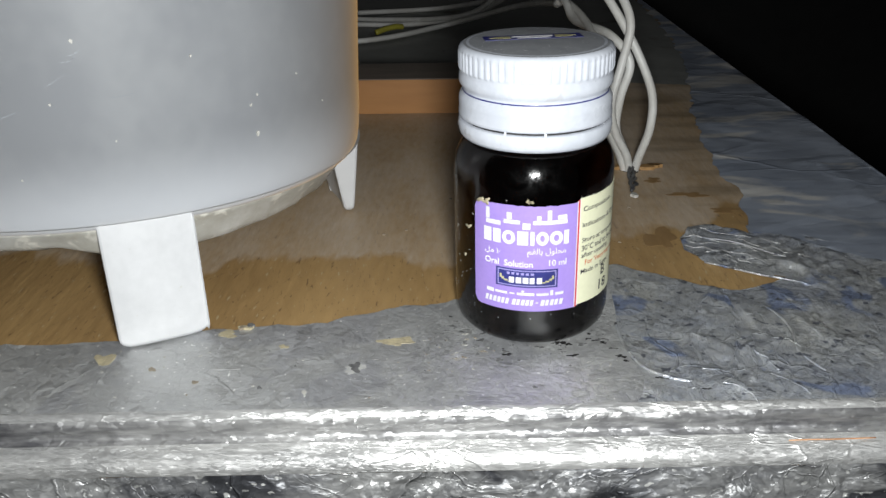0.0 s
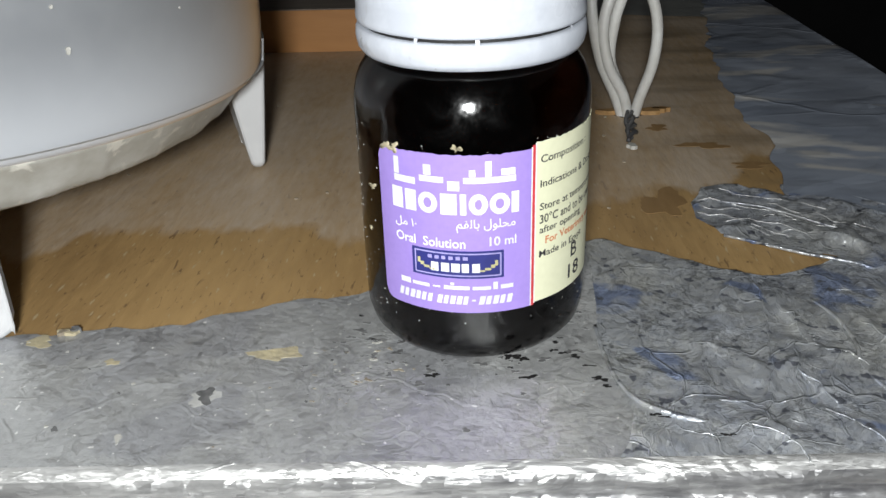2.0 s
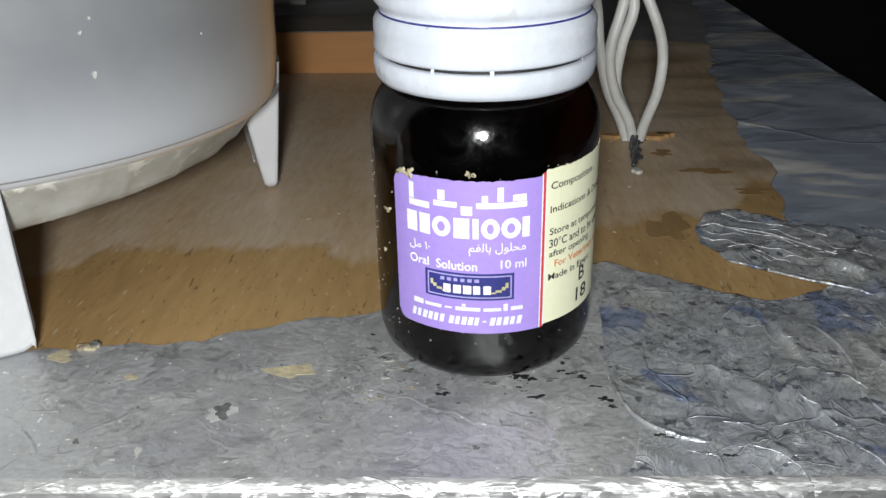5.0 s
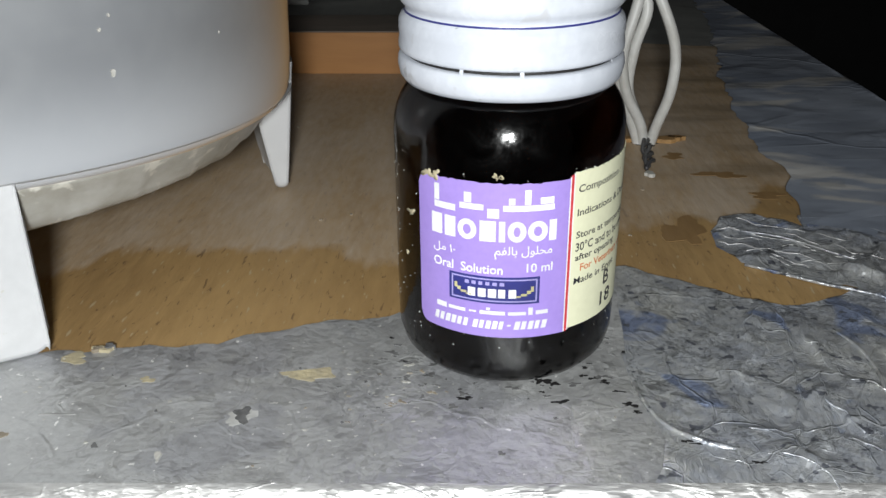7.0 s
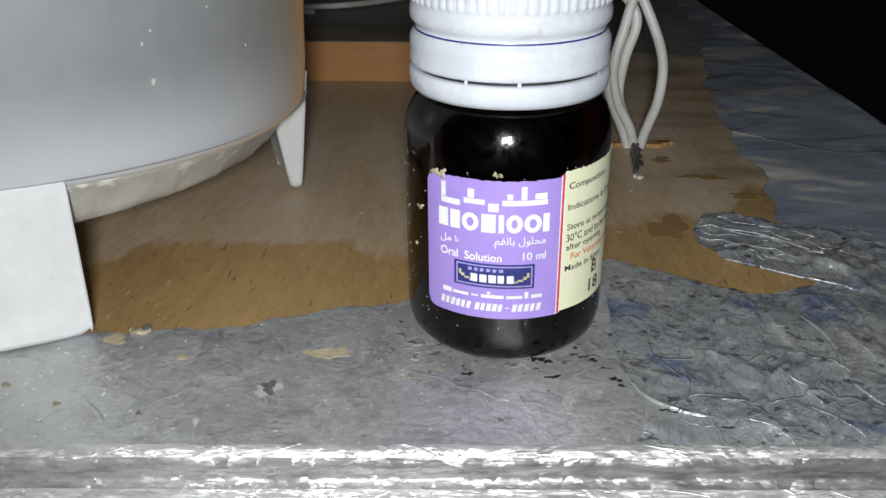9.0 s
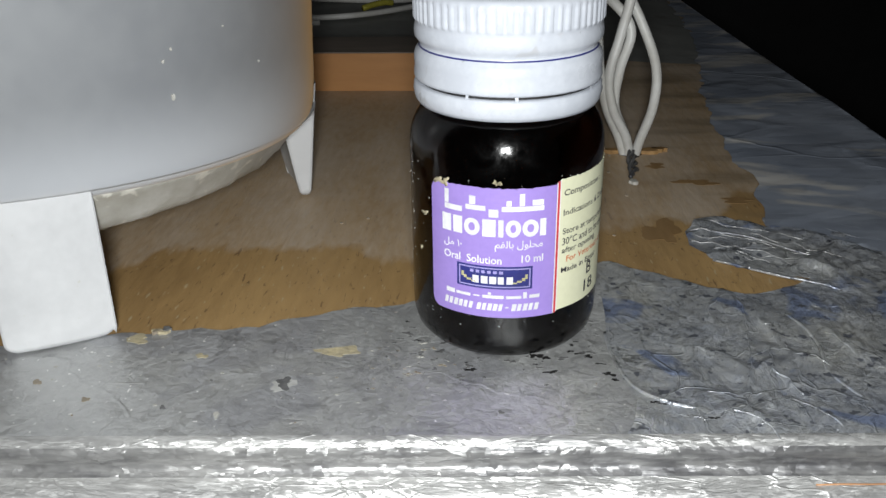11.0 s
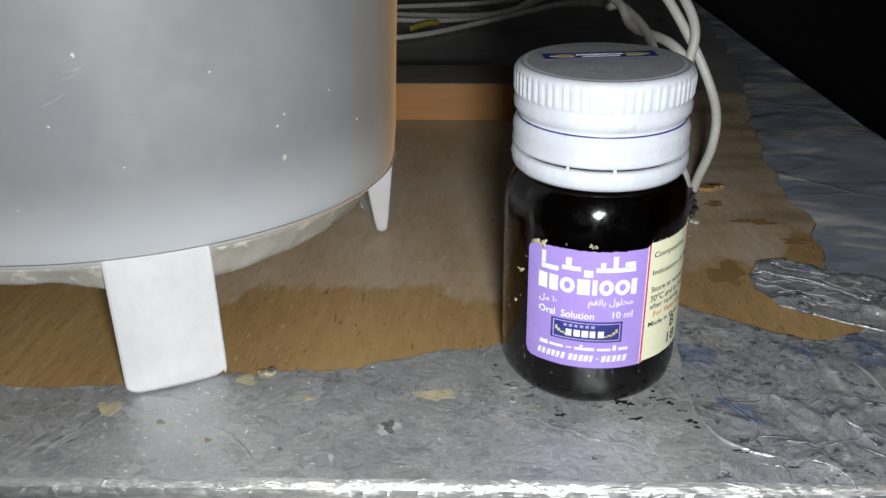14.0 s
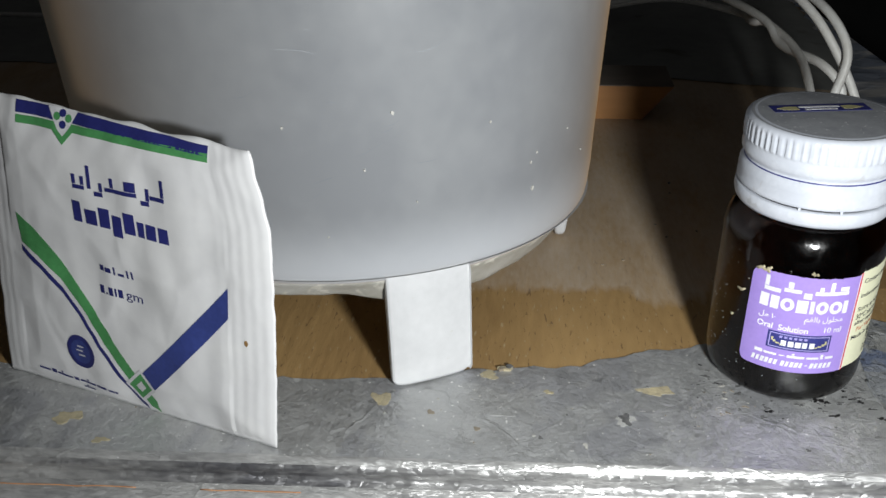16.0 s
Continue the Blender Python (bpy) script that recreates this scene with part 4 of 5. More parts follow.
for _ in range(130):
    z = rng.choice((rng.uniform(3, 9), rng.uniform(31.5, 38), rng.uniform(31.5, 38), rng.uniform(9, 31)))
    az = rng.uniform(-180, -140) if 9 < z < 31 else rng.uniform(-185, 5)
    r = 16.02 if 6 < z < 32 else (16.02 - max(0, z - 32) ** 1.6 * 0.11 if z > 31 else 15.9 - (6 - z) * 0.12)
    w = rng.uniform(0.05, 0.16)
    c = Vector((r * math.cos(radians(az)), r * math.sin(radians(az)), z))
    t = Vector((-math.sin(radians(az)), math.cos(radians(az)), 0))
    o = c.normalized() * 0.0 + Vector((math.cos(radians(az)), math.sin(radians(az)), 0)) * 0.1
    k = len(vs)
    vs += [(c + t * w) * MM, (c - t * w) * MM, (c + Vector((0, 0, w * 1.3))) * MM, (c + o) * MM]
    fs += [(k, k + 2, k + 3), (k + 2, k + 1, k + 3), (k + 1, k, k + 3)]
part("dust", mesh_of("dust", vs, fs, WHITEDUST), bottle, "pale dust specks on the glass", "stuff")


# ---- the powder sachet before the tank ----
bl, br = Vector((-150.8, 128.4, 0.3)), Vector((-84.7, 106.8, 0.3))
SU = (br - bl).normalized()
SN = Vector((-SU.y, SU.x, 0))
SV = Vector((0, 0, 1)) * math.cos(radians(5)) + SN * math.sin(radians(5))
sachet = thing("sachet", Matrix.Translation(bl * MM), "white paper sachet with blue and green print, standing before the tank", "sachet")


def left_edge(v):
    return 0.0 + 6.4 * (v / 62.5) ** 1.2 + 0.4 * noise.noise((v * 0.2, 0, 3))


def right_edge(v):
    return 69.0 + (1.8 * math.sin(min(v, 46) / 46 * math.pi / 2) if v < 46 else 1.8 - 4.0 * (v - 46) / 16) + 0.3 * noise.noise((v * 0.3, 5, 3))


def top_edge(s):
    return 63.4 - 3.6 * s + 0.7 * noise.noise((s * 9, 2, 7))


def pillow(s, v01, x, v):
    """How far the front of the pouch bulges, in mm."""
    e = min(s / 0.16, (1 - s) / 0.16, 1.0, v01 / 0.12, (1 - v01) / 0.10)
    b = 2.0 * max(0.0, min(1.0, e)) ** 0.7
    w = 0.9 * noise.noise((x * 0.07, v * 0.035, 1)) + 0.45 * noise.noise((x * 0.16, v * 0.1, 4)) + 0.25 * ridges(x, v, 17, 3.0)
    if s < 0.09 or s > 0.87:
        w = w * 0.45 + 0.035 * math.sin(s * 69 * 2.9)
    w += 0.9 * noise.noise((x * 0.05, 3, 2)) * v01
    return b + w


def sachet_point(x, v, lift=0.0):
    lo, hi = left_edge(v), right_edge(v)
    s = min(1, max(0, (x - lo) / (hi - lo)))
    v01 = min(1, max(0, v / top_edge(s)))
    return (SU * x * 1.014 + SV * v * 1.02 + (SU.cross(SV)) * (pillow(s, v01, x, v) * 0.8 * min(1, v / 2.0 + 0.05) + lift)) * MM


def pouch_mesh():
    n, m = 170, 80
    vs, fs = [], []
    for back in (0, 1):
        for j in range(m + 1):
            for i in range(n + 1):
                s = i / n
                v = top_edge(s) * j / m
                x = left_edge(v) + (right_edge(v) - left_edge(v)) * s
                p = sachet_point(x, v)
                if back:
                    q = (SU * x * 1.014 + SV * v * 1.02) * MM
                    p = q - SU.cross(SV) * 0.5 * MM if 0 < i < n and 0 < j < m else p - SU.cross(SV) * 0.25 * MM
                vs.append(p)
    o = (n + 1) * (m + 1)
    for j in range(m):
        for i in range(n):
            a = j * (n + 1) + i
            fs.append((a, a + 1, a + n + 2, a + n + 1))
            fs.append((o + a, o + a + n + 1, o + a + n + 2, o + a + 1))
    for i in range(n):
        fs += [(i, o + i, o + i + 1, i + 1), (m * (n + 1) + i, m * (n + 1) + i + 1, o + m * (n + 1) + i + 1, o + m * (n + 1) + i)]
    for j in range(m):
        a = j * (n + 1)
        fs += [(a, a + n + 1, o + a + n + 1, o + a), (a + n, o + a + n, o + a + 2 * n + 1, a + 2 * n + 1)]
    return mesh_of("pouch", vs, fs, SACHET, True)


pouch = part("pouch", pouch_mesh(), sachet, "creased white paper pouch with ribbed seals")


def sachet_print(polys, mat, name, label="", lift=0.12, step=1.0):
    """Lay flat outlines (mm across and up the sachet) on its bulging face, cut small enough to follow it."""
    bm = bmesh.new()
    for poly in polys:
        bm.faces.new([bm.verts.new((x, y, 0)) for x, y in poly])
    bmesh.ops.remove_doubles(bm, verts=bm.verts, dist=0.001)
    bmesh.ops.triangulate(bm, faces=bm.faces)
    for _ in range(6):
        long = [e for e in bm.edges if e.calc_length() > step]
        if not long:
            break
        bmesh.ops.subdivide_edges(bm, edges=long, cuts=1)
        bmesh.ops.triangulate(bm, faces=bm.faces)
    for v in bm.verts:
        v.co = sachet_point(v.co.x * 1.22 / (1 + 0.22 * v.co.x / 70), v.co.y, lift)
    me = bpy.data.meshes.new(name)
    bm.to_mesh(me)
    bm.free()
    me.materials.append(mat)
    me.polygons.foreach_set("use_smooth", [True] * len(me.polygons))
    return part(name, me, pouch, label)


def ribbon(line, widths):
    """Quads along a line; each width is measured straight up."""
    return [[(x0, y0), (x1, y1), (x1, y1 + w1), (x0, y0 + w0)] for (x0, y0), (x1, y1), w0, w1 in zip(line, line[1:], widths, widths[1:])]


def place(flat, x, y, tilt=0.0):
    pts, fs = flat
    return [[(x + pts[i][0], y + pts[i][1] + pts[i][0] * tilt) for i in f] for f in fs]


band_line = [(13.8 + 43.5 * i / 12, 60.3 - 2.5 * i / 12) for i in range(13)]
sachet_print(ribbon(band_line, [2.3 - 0.5 * i / 12 for i in range(13)]), NAVY, "printed_band", "navy printed band")
sachet_print(ribbon([(x, y - 1.9 + 0.02 * (x - 13)) for x, y in band_line], [1.5] * 13), GREEN, "printed_band", "green printed band")
sachet_print([[(20.6, 62.3), (24, 56.3), (27.2, 61.9)]], WHITEINK, "printed_shield", "", 0.16)
sachet_print([[(21.4, 58.6), (24, 55.6), (26.6, 58.5), (25.6, 58.9), (24, 57.1), (22.2, 59)]], GREEN, "printed_shield", "", 0.2)
for x, y, m in ((22.7, 60.6, GREEN), (25.2, 60.4, GREEN), (24.0, 59.2, NAVY), (23.9, 61.2, NAVY)):
    sachet_print([[(x + 0.75 * math.cos(a * 0.7854), y + 0.75 * math.sin(a * 0.7854)) for a in range(8)]], m, "printed_shield", "", 0.2)

# curved stripes and the short bar
gl = [(10.2, 33.4), (14, 31.2), (18.5, 27.2), (22.5, 21.6), (26, 15.8), (29.5, 10.4), (33, 5.6), (36.5, 1.6), (38.2, 0.4)]
gw = [6.4, 6.0, 5.2, 5.0, 4.8, 4.6, 4.2, 3.8, 3.2]
sachet_print(ribbon(gl, gw), GREEN, "printed_stripe", "green printed stripe")
nl = [(10.0, 31.4), (14, 28.4), (18.5, 23.8), (22.5, 17.8), (26, 12.0), (29.5, 6.8), (33, 2.4), (35, 0.5)]
sachet_print(ribbon(nl, [1.3, 1.5, 1.6, 1.7, 1.7, 1.6, 1.4, 1.2]), NAVY, "printed_stripe", "navy printed stripe")
sachet_print([[(59.9, 33.4), (59.6, 27.2), (38.4, 6.6), (35.3, 9.6)]], BLUE, "printed_bar", "blue printed bar")
sachet_print([[(30.6, 6.2), (35.0, 10.6), (38.6, 6.4), (34.2, 2.4)]], WHITEINK, "printed_square", "", 0.16)
sachet_print([[(31.6, 6.2), (35.0, 9.6), (37.6, 6.5), (34.2, 3.3)]], GREEN, "printed_square", "", 0.2)
sachet_print([[(33.4, 6.3), (35.0, 7.9), (36.0, 6.5), (34.5, 5.0)]], WHITEINK, "printed_square", "", 0.24)

# trade names as plain blocks, the rest as bars
def sachet_blocks(spans, x, y, tilt, mat, name):
    for x0, x1, lo, hi in spans:
        sachet_print([[(x + a, y + c + a * tilt) for a, c in ((x0, lo), (x1, lo), (x1, hi), (x0, hi))]], mat, name)


sachet_blocks([(0, 1.9, 0, 4.2), (2.8, 5.4, 0, 3), (6, 8.4, 0, 3.9), (9, 11.3, -1.2, 3), (11.9, 14.4, 0, 4.2), (15, 16.6, 0, 3), (17.1, 19.5, 0, 3), (20.1, 22.5, 0, 3)], 24.4, 40.9, -0.045, NAVY, "name_bar")
sachet_blocks([(0, 2.7, 0, 0.8), (0, 0.8, 0.9, 2.8), (1.9, 2.7, 0.9, 2.6), (3.4, 4.2, 0.4, 4.8), (4.8, 6.7, -0.9, 0), (6.0, 6.8, 0.1, 1.8), (7.4, 15.0, 0.4, 1.2), (8.8, 9.6, 1.3, 3.2), (12.4, 14.9, 1.3, 3.2), (15.8, 17.7, -0.9, 0), (17.0, 17.8, 0.1, 2.4), (18, 21.6, 0.4, 1.2),
               (20.8, 21.6, 1.3, 4.6)], 25.2, 47.6, 0.0, NAVY, "name_bar")
sachet_blocks([(0, 0.9, 0.3, 1.5), (1.2, 2.6, 0.2, 1.2), (3.2, 3.6, 0, 1.7), (4.2, 5.6, 0, 0.6), (6.3, 6.7, 0, 1.7), (7.4, 7.8, 0, 1.7)], 28.6, 31.0, -0.05, NAVY, "weight_bar")
sachet_blocks([(0, 1.0, 0, 1.8), (1.4, 1.8, 0, 0.5), (2.1, 3.1, 0, 1.8), (3.5, 3.9, 0, 1.8), (4.3, 5.3, 0, 1.8)], 27.8, 26.2, -0.06, NAVY, "weight_bar")
sachet_print(place(words("gm", 1.9, 4.2), 33.8, 25.4, -0.06), NAVY, "weight_text", step=2)
disc = [(20.4 + 3.4 * math.cos(i * 0.2618), 10.9 + 3.9 * math.sin(i * 0.2618)) for i in range(24)]
sachet_print([disc], NAVY, "printed_disc", "navy printed disc")
sachet_print([[(20.4 + 0.72 * (x - 20.4), 10.9 + 0.72 * (y - 10.9)) for x, y in disc]], BLUE, "printed_disc", "", 0.16)
for dx, dy, w in ((-0.2, 1.2, 1.6), (-0.6, 0.2, 1.6), (-0.2, -0.9, 1.6)):
    sachet_print(place(bars([(0, w)], 0.35), 20.4 + dx - 0.5, 10.8 + dy), WHITEINK, "printed_disc", "", 0.2)
sachet_blocks([(0, 2.6, 0.2, 0.7), (3, 4.1, 0.1, 1.1), (4.4, 8, 0.2, 0.7), (5.4, 5.8, 0.8, 1.3), (8.4, 9.4, 0, 0.9), (9.8, 13.6, 0.2, 0.7), (11.5, 12, 0.8, 1.3), (14, 16.4, 0.2, 0.8), (16.9, 19.2, 0.2, 0.7)], 8.6, 3.4, -0.065, NAVY, "printed_line")
sachet_blocks([(0, 2.8, 0, 0.5), (1, 1.4, 0.6, 1.0)], 18.6, 1.2, 0, NAVY, "printed_line")
sachet_print([[(63.5 + 0.5 * math.cos(i), 22.7 + 0.7 * math.sin(i)) for i in range(6)]], SPLINTER, "pin_hole", "brown pin hole", 0.1)


# ---- the wooden block behind ----
block = thing("wooden_block", pose(0, 299 * MM, 0), "orange wooden batten with one end cut at a slant", "batten")
f = [(-150, 0), (6.2, 0), (17.0, 12.8), (-150, 12.8)]
D = 26
vs = [(x * MM, y * MM, (z + 0.05) * MM) for y in (0, D) for x, z in f]
body = mesh_of("block_body", vs, [(0, 1, 2, 3), (7, 6, 5, 4), (0, 4, 5, 1), (1, 5, 6, 2), (0, 3, 7, 4), (3, 2, 6, 7)], BLOCKWOOD)
part("block_body", body, block)
part("block_top", slab([(-150, 0.3), (17.0, 0.3), (17.0, D - 0.3), (-150, D - 0.3)], 12.86, 13.2, BLOCKTOP, "block_top"), block, "grey weathered upper face")


# ---- cables out of the hole ----
HOLE = (62.5, 225)
CABLES = [
    [(62.5, 225, -4), (64, 224, 4), (66.4, 222, 14), (66.4, 222, 24), (62.5, 223, 34), (57, 226, 44), (51, 232, 53), (46, 245, 58), (44, 270, 58), (36, 330, 48), (14, 420, 14), (-40, 470, 3), (-100, 490, 3)],
    [(62, 225, -4), (60, 223, 5), (55, 220, 14), (53.5, 220, 23), (56, 221, 33), (58.3, 222, 44), (56.5, 226, 51), (53, 236, 56), (50, 256, 57), (46, 300, 52), (40, 380, 30), (0, 505, 4), (-60, 495, 3)],
    [(62, 225.5, -4), (60.5, 224.5, 4), (56, 222.5, 14), (56.5, 221.5, 24), (58.8, 222, 34), (53, 226, 41), (44.2, 238, 43), (42, 250, 47), (38.6, 280, 46), (36, 340, 38), (20, 430, 14), (-20, 455, 3), (-80, 460, 3)],
    [(61.5, 225.6, -4), (58, 224, 5), (53.5, 221, 14), (51.0, 221, 24), (50, 224, 34), (47, 232, 43), (43, 252, 46), (41, 262, 44), (45, 300, 38), (36, 400, 20), (0, 440, 5), (-45, 410, 3), (-110, 400, 3)],
]
for pts in CABLES:
    c = thing("electric_cable", pose(0, 0, 0), "thin dirty white electric cable rising from a hole in the board", "cable", "cables from the hole")
    part("sheath", tube(pts, 1.35, CABLE, "sheath"), c)
far = thing("electric_cable", pose(0, 0, 0), "thin dirty white electric cable lying behind the tank", "cable")
part("sheath", tube([(-60, 402, 1.3), (-110, 400, 1.3), (-200, 418, 1.3), (-280, 424, 1.3), (-360, 427, 1.3), (-440, 430, 1.3)], 1.3, CABLE, "sheath"), far)
mark = thing("insulating_tape", pose(0, 0, 0), "scrap of yellow insulating tape round a cable", "tape")
part("tape_wrap", tube([(-42, 436, 2.0), (-37, 440, 3), (-31, 445, 3.4), (-27, 449, 2.6)], 1.5, YELLOW, "tape_wrap"), mark)
twist = thing("twisted_wire", pose(0, 0, 0), "short blackened twist of bare wire ends on the board", "wire")
for k, ph in enumerate((0, 2.1, 4.2)):
    tw = random.Random(k + 3)
    pts = [(61.7 - 0.32 * i + (0.7 + 0.05 * i) * math.cos(i * 0.9 + ph) + tw.uniform(-0.4, 0.4), 223 - 1.9 * i, 1.2 + 0.7 * math.sin(i * 0.9 + ph) + tw.uniform(0, 0.4)) for i in range(11 - k)]
    part("strand", tube(pts, 0.5, DARKTWIST, "strand", 6, 4), twist)
part("strand_tip", slab([(x + 58.4, y + 203.5) for x, y in blob(10, 1.1, 5)], 0.1, 0.9, WHITEDUST, "strand_tip"), twist, "pale crumb at the tip")
# no hole is cut: a black patch paints its inner shade
part("hole", slab([(x + 62, y + 225) for x, y in blob(18, 3.4, 8, 0.8)], -0.04, 0.02, DARK, "hole"), table, "flat black patch painting the shade in the drilled hole")
for dx, dy, r, sq, sd in ((-5, 0.8, 2.6, 0.45, 1), (5.6, 1.0, 3.6, 0.4, 2), (8.5, 2.2, 2.0, 0.4, 3)):
    part("splinter", slab([(x + 62 + dx, y + 225 + dy) for x, y in blob(14, r, sd, sq)], 0.0, 1.0, SPLINTER, "splinter"), table, "torn wood splinter")


for pts, r in (([(39.6, 136, 0.15), (39.8, 130, 0.2), (40.4, 124, 0.3), (43, 119.6, 0.45), (47.5, 117.2, 0.4), (54, 115.4, 0.1)], 0.36),
               ([(66.8, 163.2, 0.3), (72, 160.3, 0.4), (78, 156.6, 0.6), (83, 154.6, 0.6), (88, 152.0, 0.3)], 0.30), ([(70, 176, 0.5), (78, 172.6, 0.8), (86, 166, 0.7), (93, 163, 0.4)], 0.22),
               ([(74, 143, 0.3), (75.4, 138, 0.6), (75.8, 132, 0.6), (74.6, 126, 0.5), (77, 120, 0.2)], 0.28)):
    pts = [(x + 0.5 * noise.noise((x, y, 1)), y + 0.5 * noise.noise((x, y, 6)), z) for x, y, z in pts]
    part("foil_fold", tube(pts, r, FOIL_BLUE, "foil_fold", 6, 6), table, "raised bright fold in the foil")


# thin bright crests on the folds, and the tight creases of the torn tongue of tape
TONGUE = [
    [(65.5, 177), (70, 176), (76, 173), (82, 170)], [(64.6, 172), (69, 170.5), (73, 166), (79, 162)], [(70, 181), (76, 179), (83, 175.5), (90, 172)],
    [(68, 168), (73, 168.5), (78, 166), (84, 160)], [(74, 163), (79, 164.5), (86, 161)], [(79, 176), (83, 171), (85, 166)], [(66, 174.5), (70, 172.8), (74, 172.6)],
    [(76, 170), (81, 168), (88, 166.5)], [(86, 172), (90, 167), (95, 164)], [(71, 165.5), (76, 161.5)],
]
rng = random.Random(41)
for line in FOLDS + TONGUE:
    fine_line = []
    for (ax, ay), (bx, by) in zip(line, line[1:]):
        for k in range(4):
            fine_line.append((ax + (bx - ax) * k / 4, ay + (by - ay) * k / 4))
    fine_line.append(line[-1])
    crest = []
    for k, (x, y) in enumerate(fine_line):
        x, y = x + 0.9 * noise.noise((x * 0.5, y * 0.5, 51)), y + 0.9 * noise.noise((x * 0.5, y * 0.5, 57))
        sink = 0.16 if k in (0, len(fine_line) - 1) else 0.0
        crest.append((x, y, wrinkled_relief(x, y) + 0.04 - sink + 0.08 * noise.noise((x, y, 3))))
    part("foil_fold", tube(crest, rng.uniform(0.07, 0.13), FOIL_BLUE if line in FOLDS else FOIL_BRIGHT, "foil_fold", 6, 3), table, "raised bright fold in the foil")


# ---- marks, flakes and crumbs on the table ----
def flake(x, y, r, seed, mat, name, sq=0.6, z=0.1, h=0.35, rough=0.5, label=""):
    b = smooth_relief(x, y) if y < 150 and x < 39 else wrinkled_relief(x, y) if x >= 39 and y < 148 else 0.2
    return part(name, slab([(px + x, py + y) for px, py in blob(20, r, seed, sq, rough)], b - 0.2, b + h, mat, name), table, label)


flake(-6.8, 130.0, 3.4, 21, GLUE, "glue_patch", 0.42, h=0.05, label="dried yellow glue patch")
flake(-8.6, 129.0, 1.6, 61, GLUE, "glue_patch", 0.5, h=0.05)
flake(-15.1, 120.6, 2.1, 22, PALEMARK, "torn_spot", 0.7, h=0.03)
flake(-15.2, 120.9, 1.3, 24, GREYDIRT, "torn_spot", 0.9, h=0.06, rough=0.7, label="small torn dark spot in the foil")
flake(-40.5, 134.2, 1.3, 25, GLUE, "crumb", 0.5, h=0.5)
flake(-39.6, 134.6, 0.8, 26, GREYDIRT, "crumb", 0.6, h=0.7)
flake(-41.4, 134.0, 0.7, 62, BROWNDIRT, "crumb", 0.6, h=0.6)
flake(-44.5, 132.4, 2.4, 27, GLUE, "glue_patch", 0.5, h=0.03)
flake(-68, 122.5, 2.4, 28, GLUE, "glue_patch", 1.2, h=0.03)
flake(-56, 120.0, 0.8, 29, BROWNDIRT, "crumb", 0.6, h=0.2)
flake(20, 115.0, 0.5, 30, GREYDIRT, "crumb", 0.6, h=0.1)
flake(-132, 113.2, 2.8, 31, GLUE, "glue_patch", 0.6, h=0.05, label="yellow glue streaks")
flake(-122, 107.6, 1.5, 32, GLUE, "glue_patch", 0.5, h=0.05)
flake(-31, 127.5, 1.0, 63, GLUE, "glue_patch", 0.6, h=0.04)
flake(-46, 116.0, 0.8, 37, BROWNDIRT, "crumb", 0.5, h=0.08)
flake(-33, 114.5, 0.5, 38, GREYDIRT, "crumb", 0.8, h=0.08)
flake(-41, 120, 1.8, 39, FOIL_BRIGHT, "scratch", 0.12, h=0.08)
flake(-24, 113, 0.4, 40, WHITEDUST, "crumb", 2.0, h=0.08)
rng = random.Random(12)
for i in range(44):
    x, y = rng.uniform(-120, 36), rng.uniform(111, 133)
    flake(x, y, rng.uniform(0.10, 0.26), 100 + i, rng.choice((GREYDIRT, WHITEDUST, BROWNDIRT, FOIL_BRIGHT)), "crumb", rng.uniform(0.4, 0.9), h=0.1)
for i in range(46):
    a, q = rng.uniform(math.pi * 1.05, math.pi * 1.95), rng.gauss(17.5, 1.8)
    x, y = 20.95 + q * math.cos(a), 143.0 + q * math.sin(a)
    if q > 14.5 and x < 38:
        flake(x, y, rng.choice((0.2, 0.3, 0.4, 0.8)), 200 + i, rng.choice((GREYDIRT, GREYDIRT, GREYDIRT, DARK)), "crumb", rng.uniform(0.3, 0.7), h=0.08, rough=0.9)
for i in range(70):
    x, y = rng.gauss(4, 5), rng.gauss(128, 4.5)
    if y < 139 and math.hypot(x - 20.95, y - 143) > 16.5:
        flake(x, y, rng.choice((0.12, 0.18, 0.25, 0.45)), 400 + i, rng.choice((GREYDIRT, GREYDIRT, BROWNDIRT, WHITEDUST)), "crumb", rng.uniform(0.3, 0.7), h=0.05, rough=0.95)
for i in range(26):
    x, y = rng.uniform(-60, 60), rng.uniform(165, 240)
    part("crumb", slab([(px + x, py + y) for px, py in blob(9, rng.uniform(0.2, 0.5), 300 + i, 0.6, 0.6)], -0.05, 0.2, rng.choice((GREYDIRT, BROWNDIRT, BROWNDIRT)), "crumb"), table)

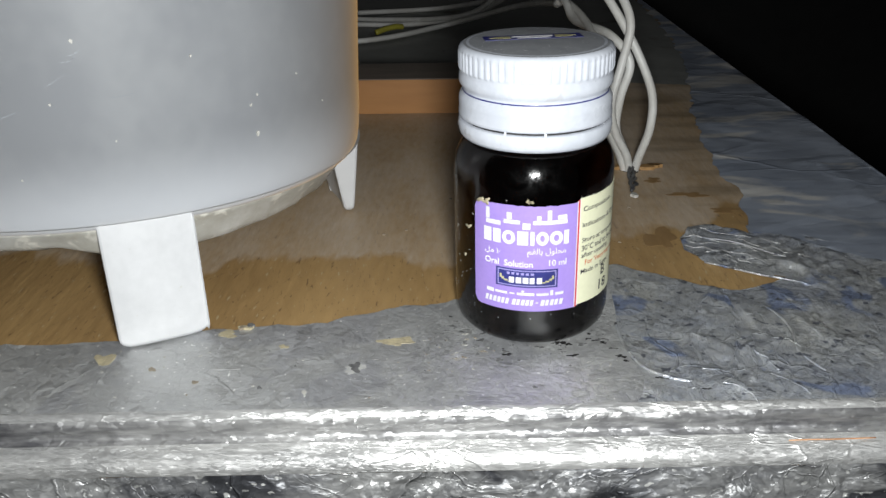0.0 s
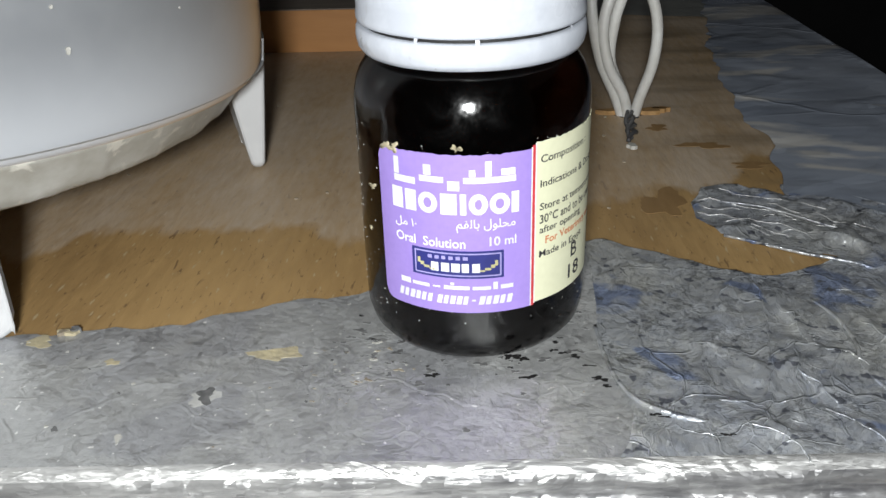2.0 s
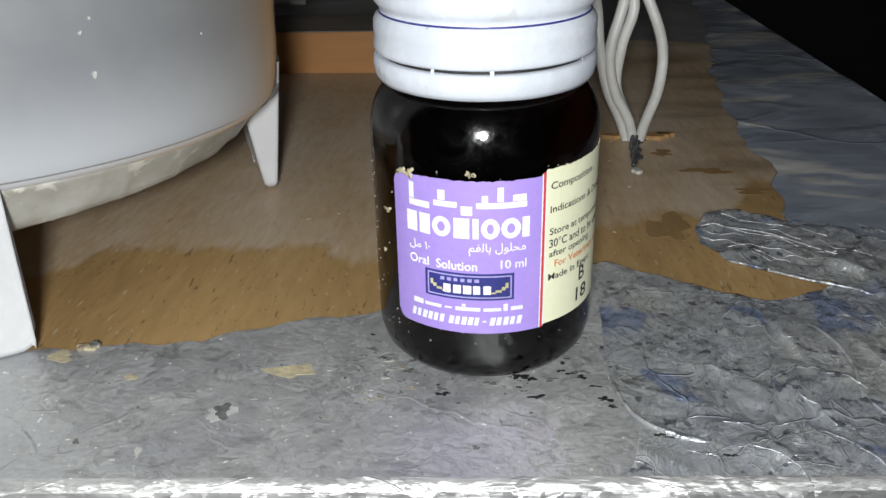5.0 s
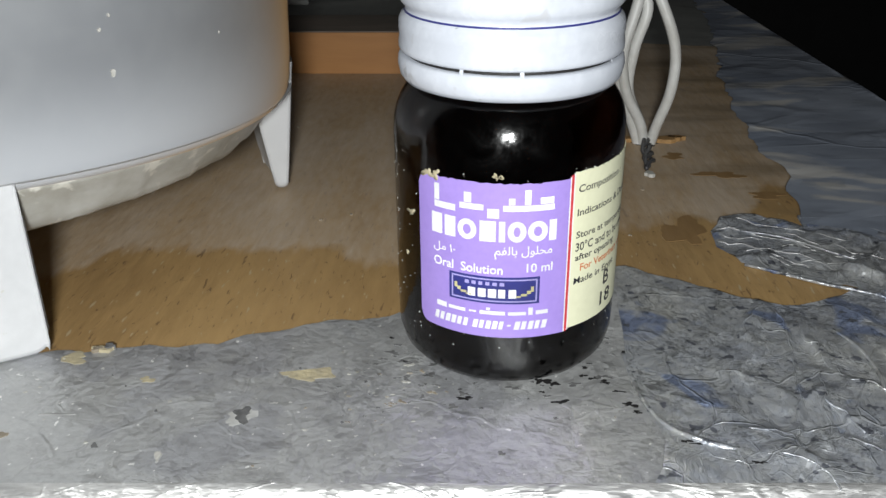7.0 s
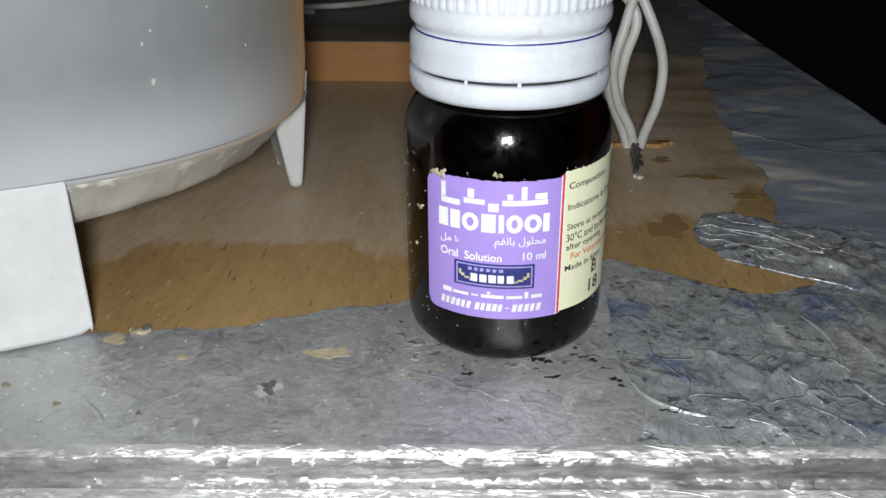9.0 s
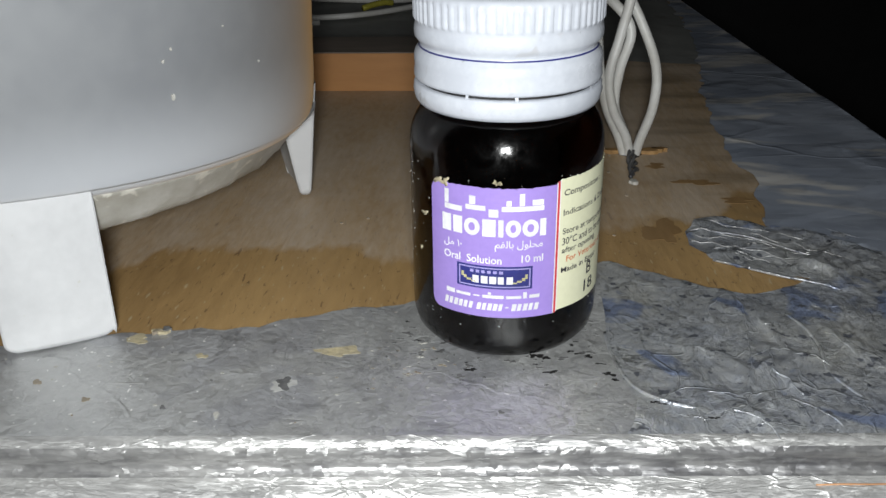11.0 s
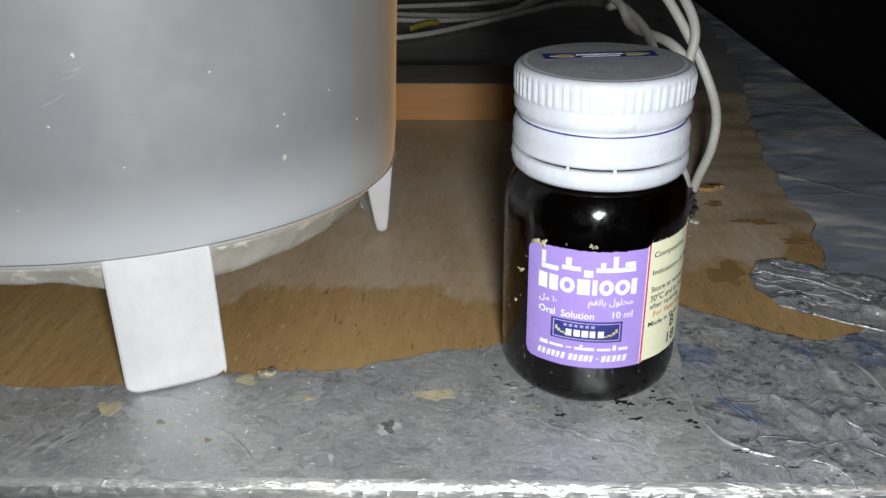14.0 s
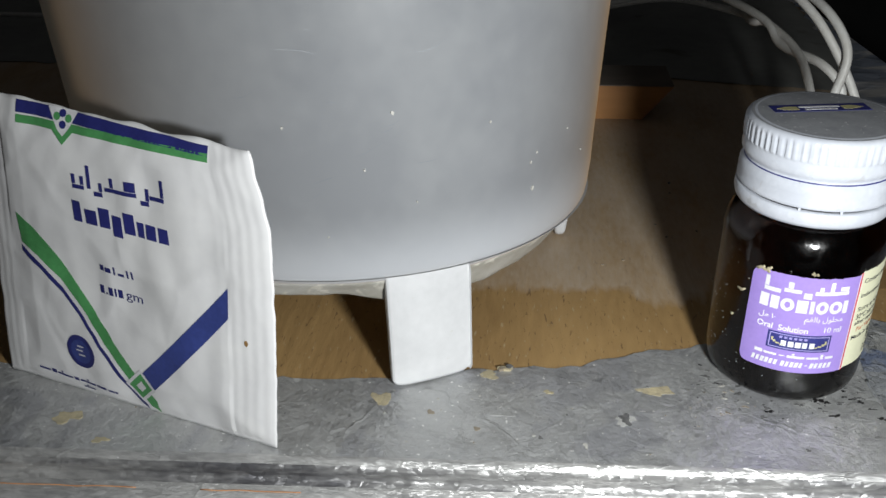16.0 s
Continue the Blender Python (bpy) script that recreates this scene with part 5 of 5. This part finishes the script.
# dark cracks where the tape is torn along the seam, and old stains on the board
rng = random.Random(23)
for x, y, r in ((32.6, 130.7, 0.5), (34.2, 130.2, 0.6), (35.6, 129.4, 0.7), (37.1, 127.4, 0.6), (38.3, 124.6, 0.9), (38.9, 123.2, 0.6), (44.0, 117.6, 0.6), (45.4, 117.3, 0.5), (52.4, 114.1, 0.7)):
    flake(x, y, r, int(x * 10), DARK, "crack", rng.uniform(0.3, 0.5), h=0.06, rough=0.95)
for x, y, r, sq in ((59.3, 176.5, 4.2, 1.25), (67, 216, 2.6, 0.7), (75, 205, 5.0, 0.35), (82, 194, 4.0, 0.4)):
    part("stain", slab([(px + x, py + y) for px, py in blob(40, r, int(y), sq, 0.5)], -0.06, 0.0, STAIN, "stain"), table, "dark greasy stain in the bare wood")

# fine scratches on the tank
rng = random.Random(77)
for i in range(22):
    az, z = rng.uniform(-110, -62), rng.uniform(44, 95)
    length, rise, bow = rng.uniform(2, 9), rng.uniform(-0.15, 0.5), rng.uniform(-0.8, 0.8)
    vs, fs = [], []
    m = 14
    for k in range(m + 1):
        q = k / m
        w = rng.uniform(0.02, 0.05) * math.sin(math.pi * min(max(q, 0.05), 0.95))
        zz = z + rise * length * q + bow * math.sin(math.pi * q)
        r = 61.16 + zz * 0.0513
        a = radians(az + math.degrees(length * q / 64))
        for d in (-w, w):
            vs.append((r * math.cos(a) * MM, r * math.sin(a) * MM, (zz + d) * MM))
    fs = [(2 * k, 2 * k + 2, 2 * k + 3, 2 * k + 1) for k in range(m)]
    part("scratch", mesh_of("scratch", vs, fs, SCRATCH), tank)

# specks stuck on the tank
for az, z, r in ((-40.5, 40.0, 0.5), (-41.5, 46.2, 0.3), (-40.0, 48.0, 0.25), (-75, 52, 0.25), (-52, 58, 0.25), (-66, 44, 0.2), (-22, 42, 0.2), (-88, 61, 0.3), (-95, 47, 0.3), (-30, 50, 0.2), (-100, 55, 0.3), (-82, 38, 0.2), (-70, 63, 0.4)):
    a = radians(az)
    m = Matrix.Translation(((61.0 + z * 0.0515) * math.cos(a) * MM, (61.0 + z * 0.0515) * math.sin(a) * MM, z * MM)) @ Matrix.Rotation(a, 4, "Z") @ Matrix.Rotation(radians(90), 4, "Y")
    s = part("speck", slab(blob(9, r, int(z * 10), 0.8), -0.1, 0.25, WHITEDUST, "speck"), tank)
    s.matrix_local = m
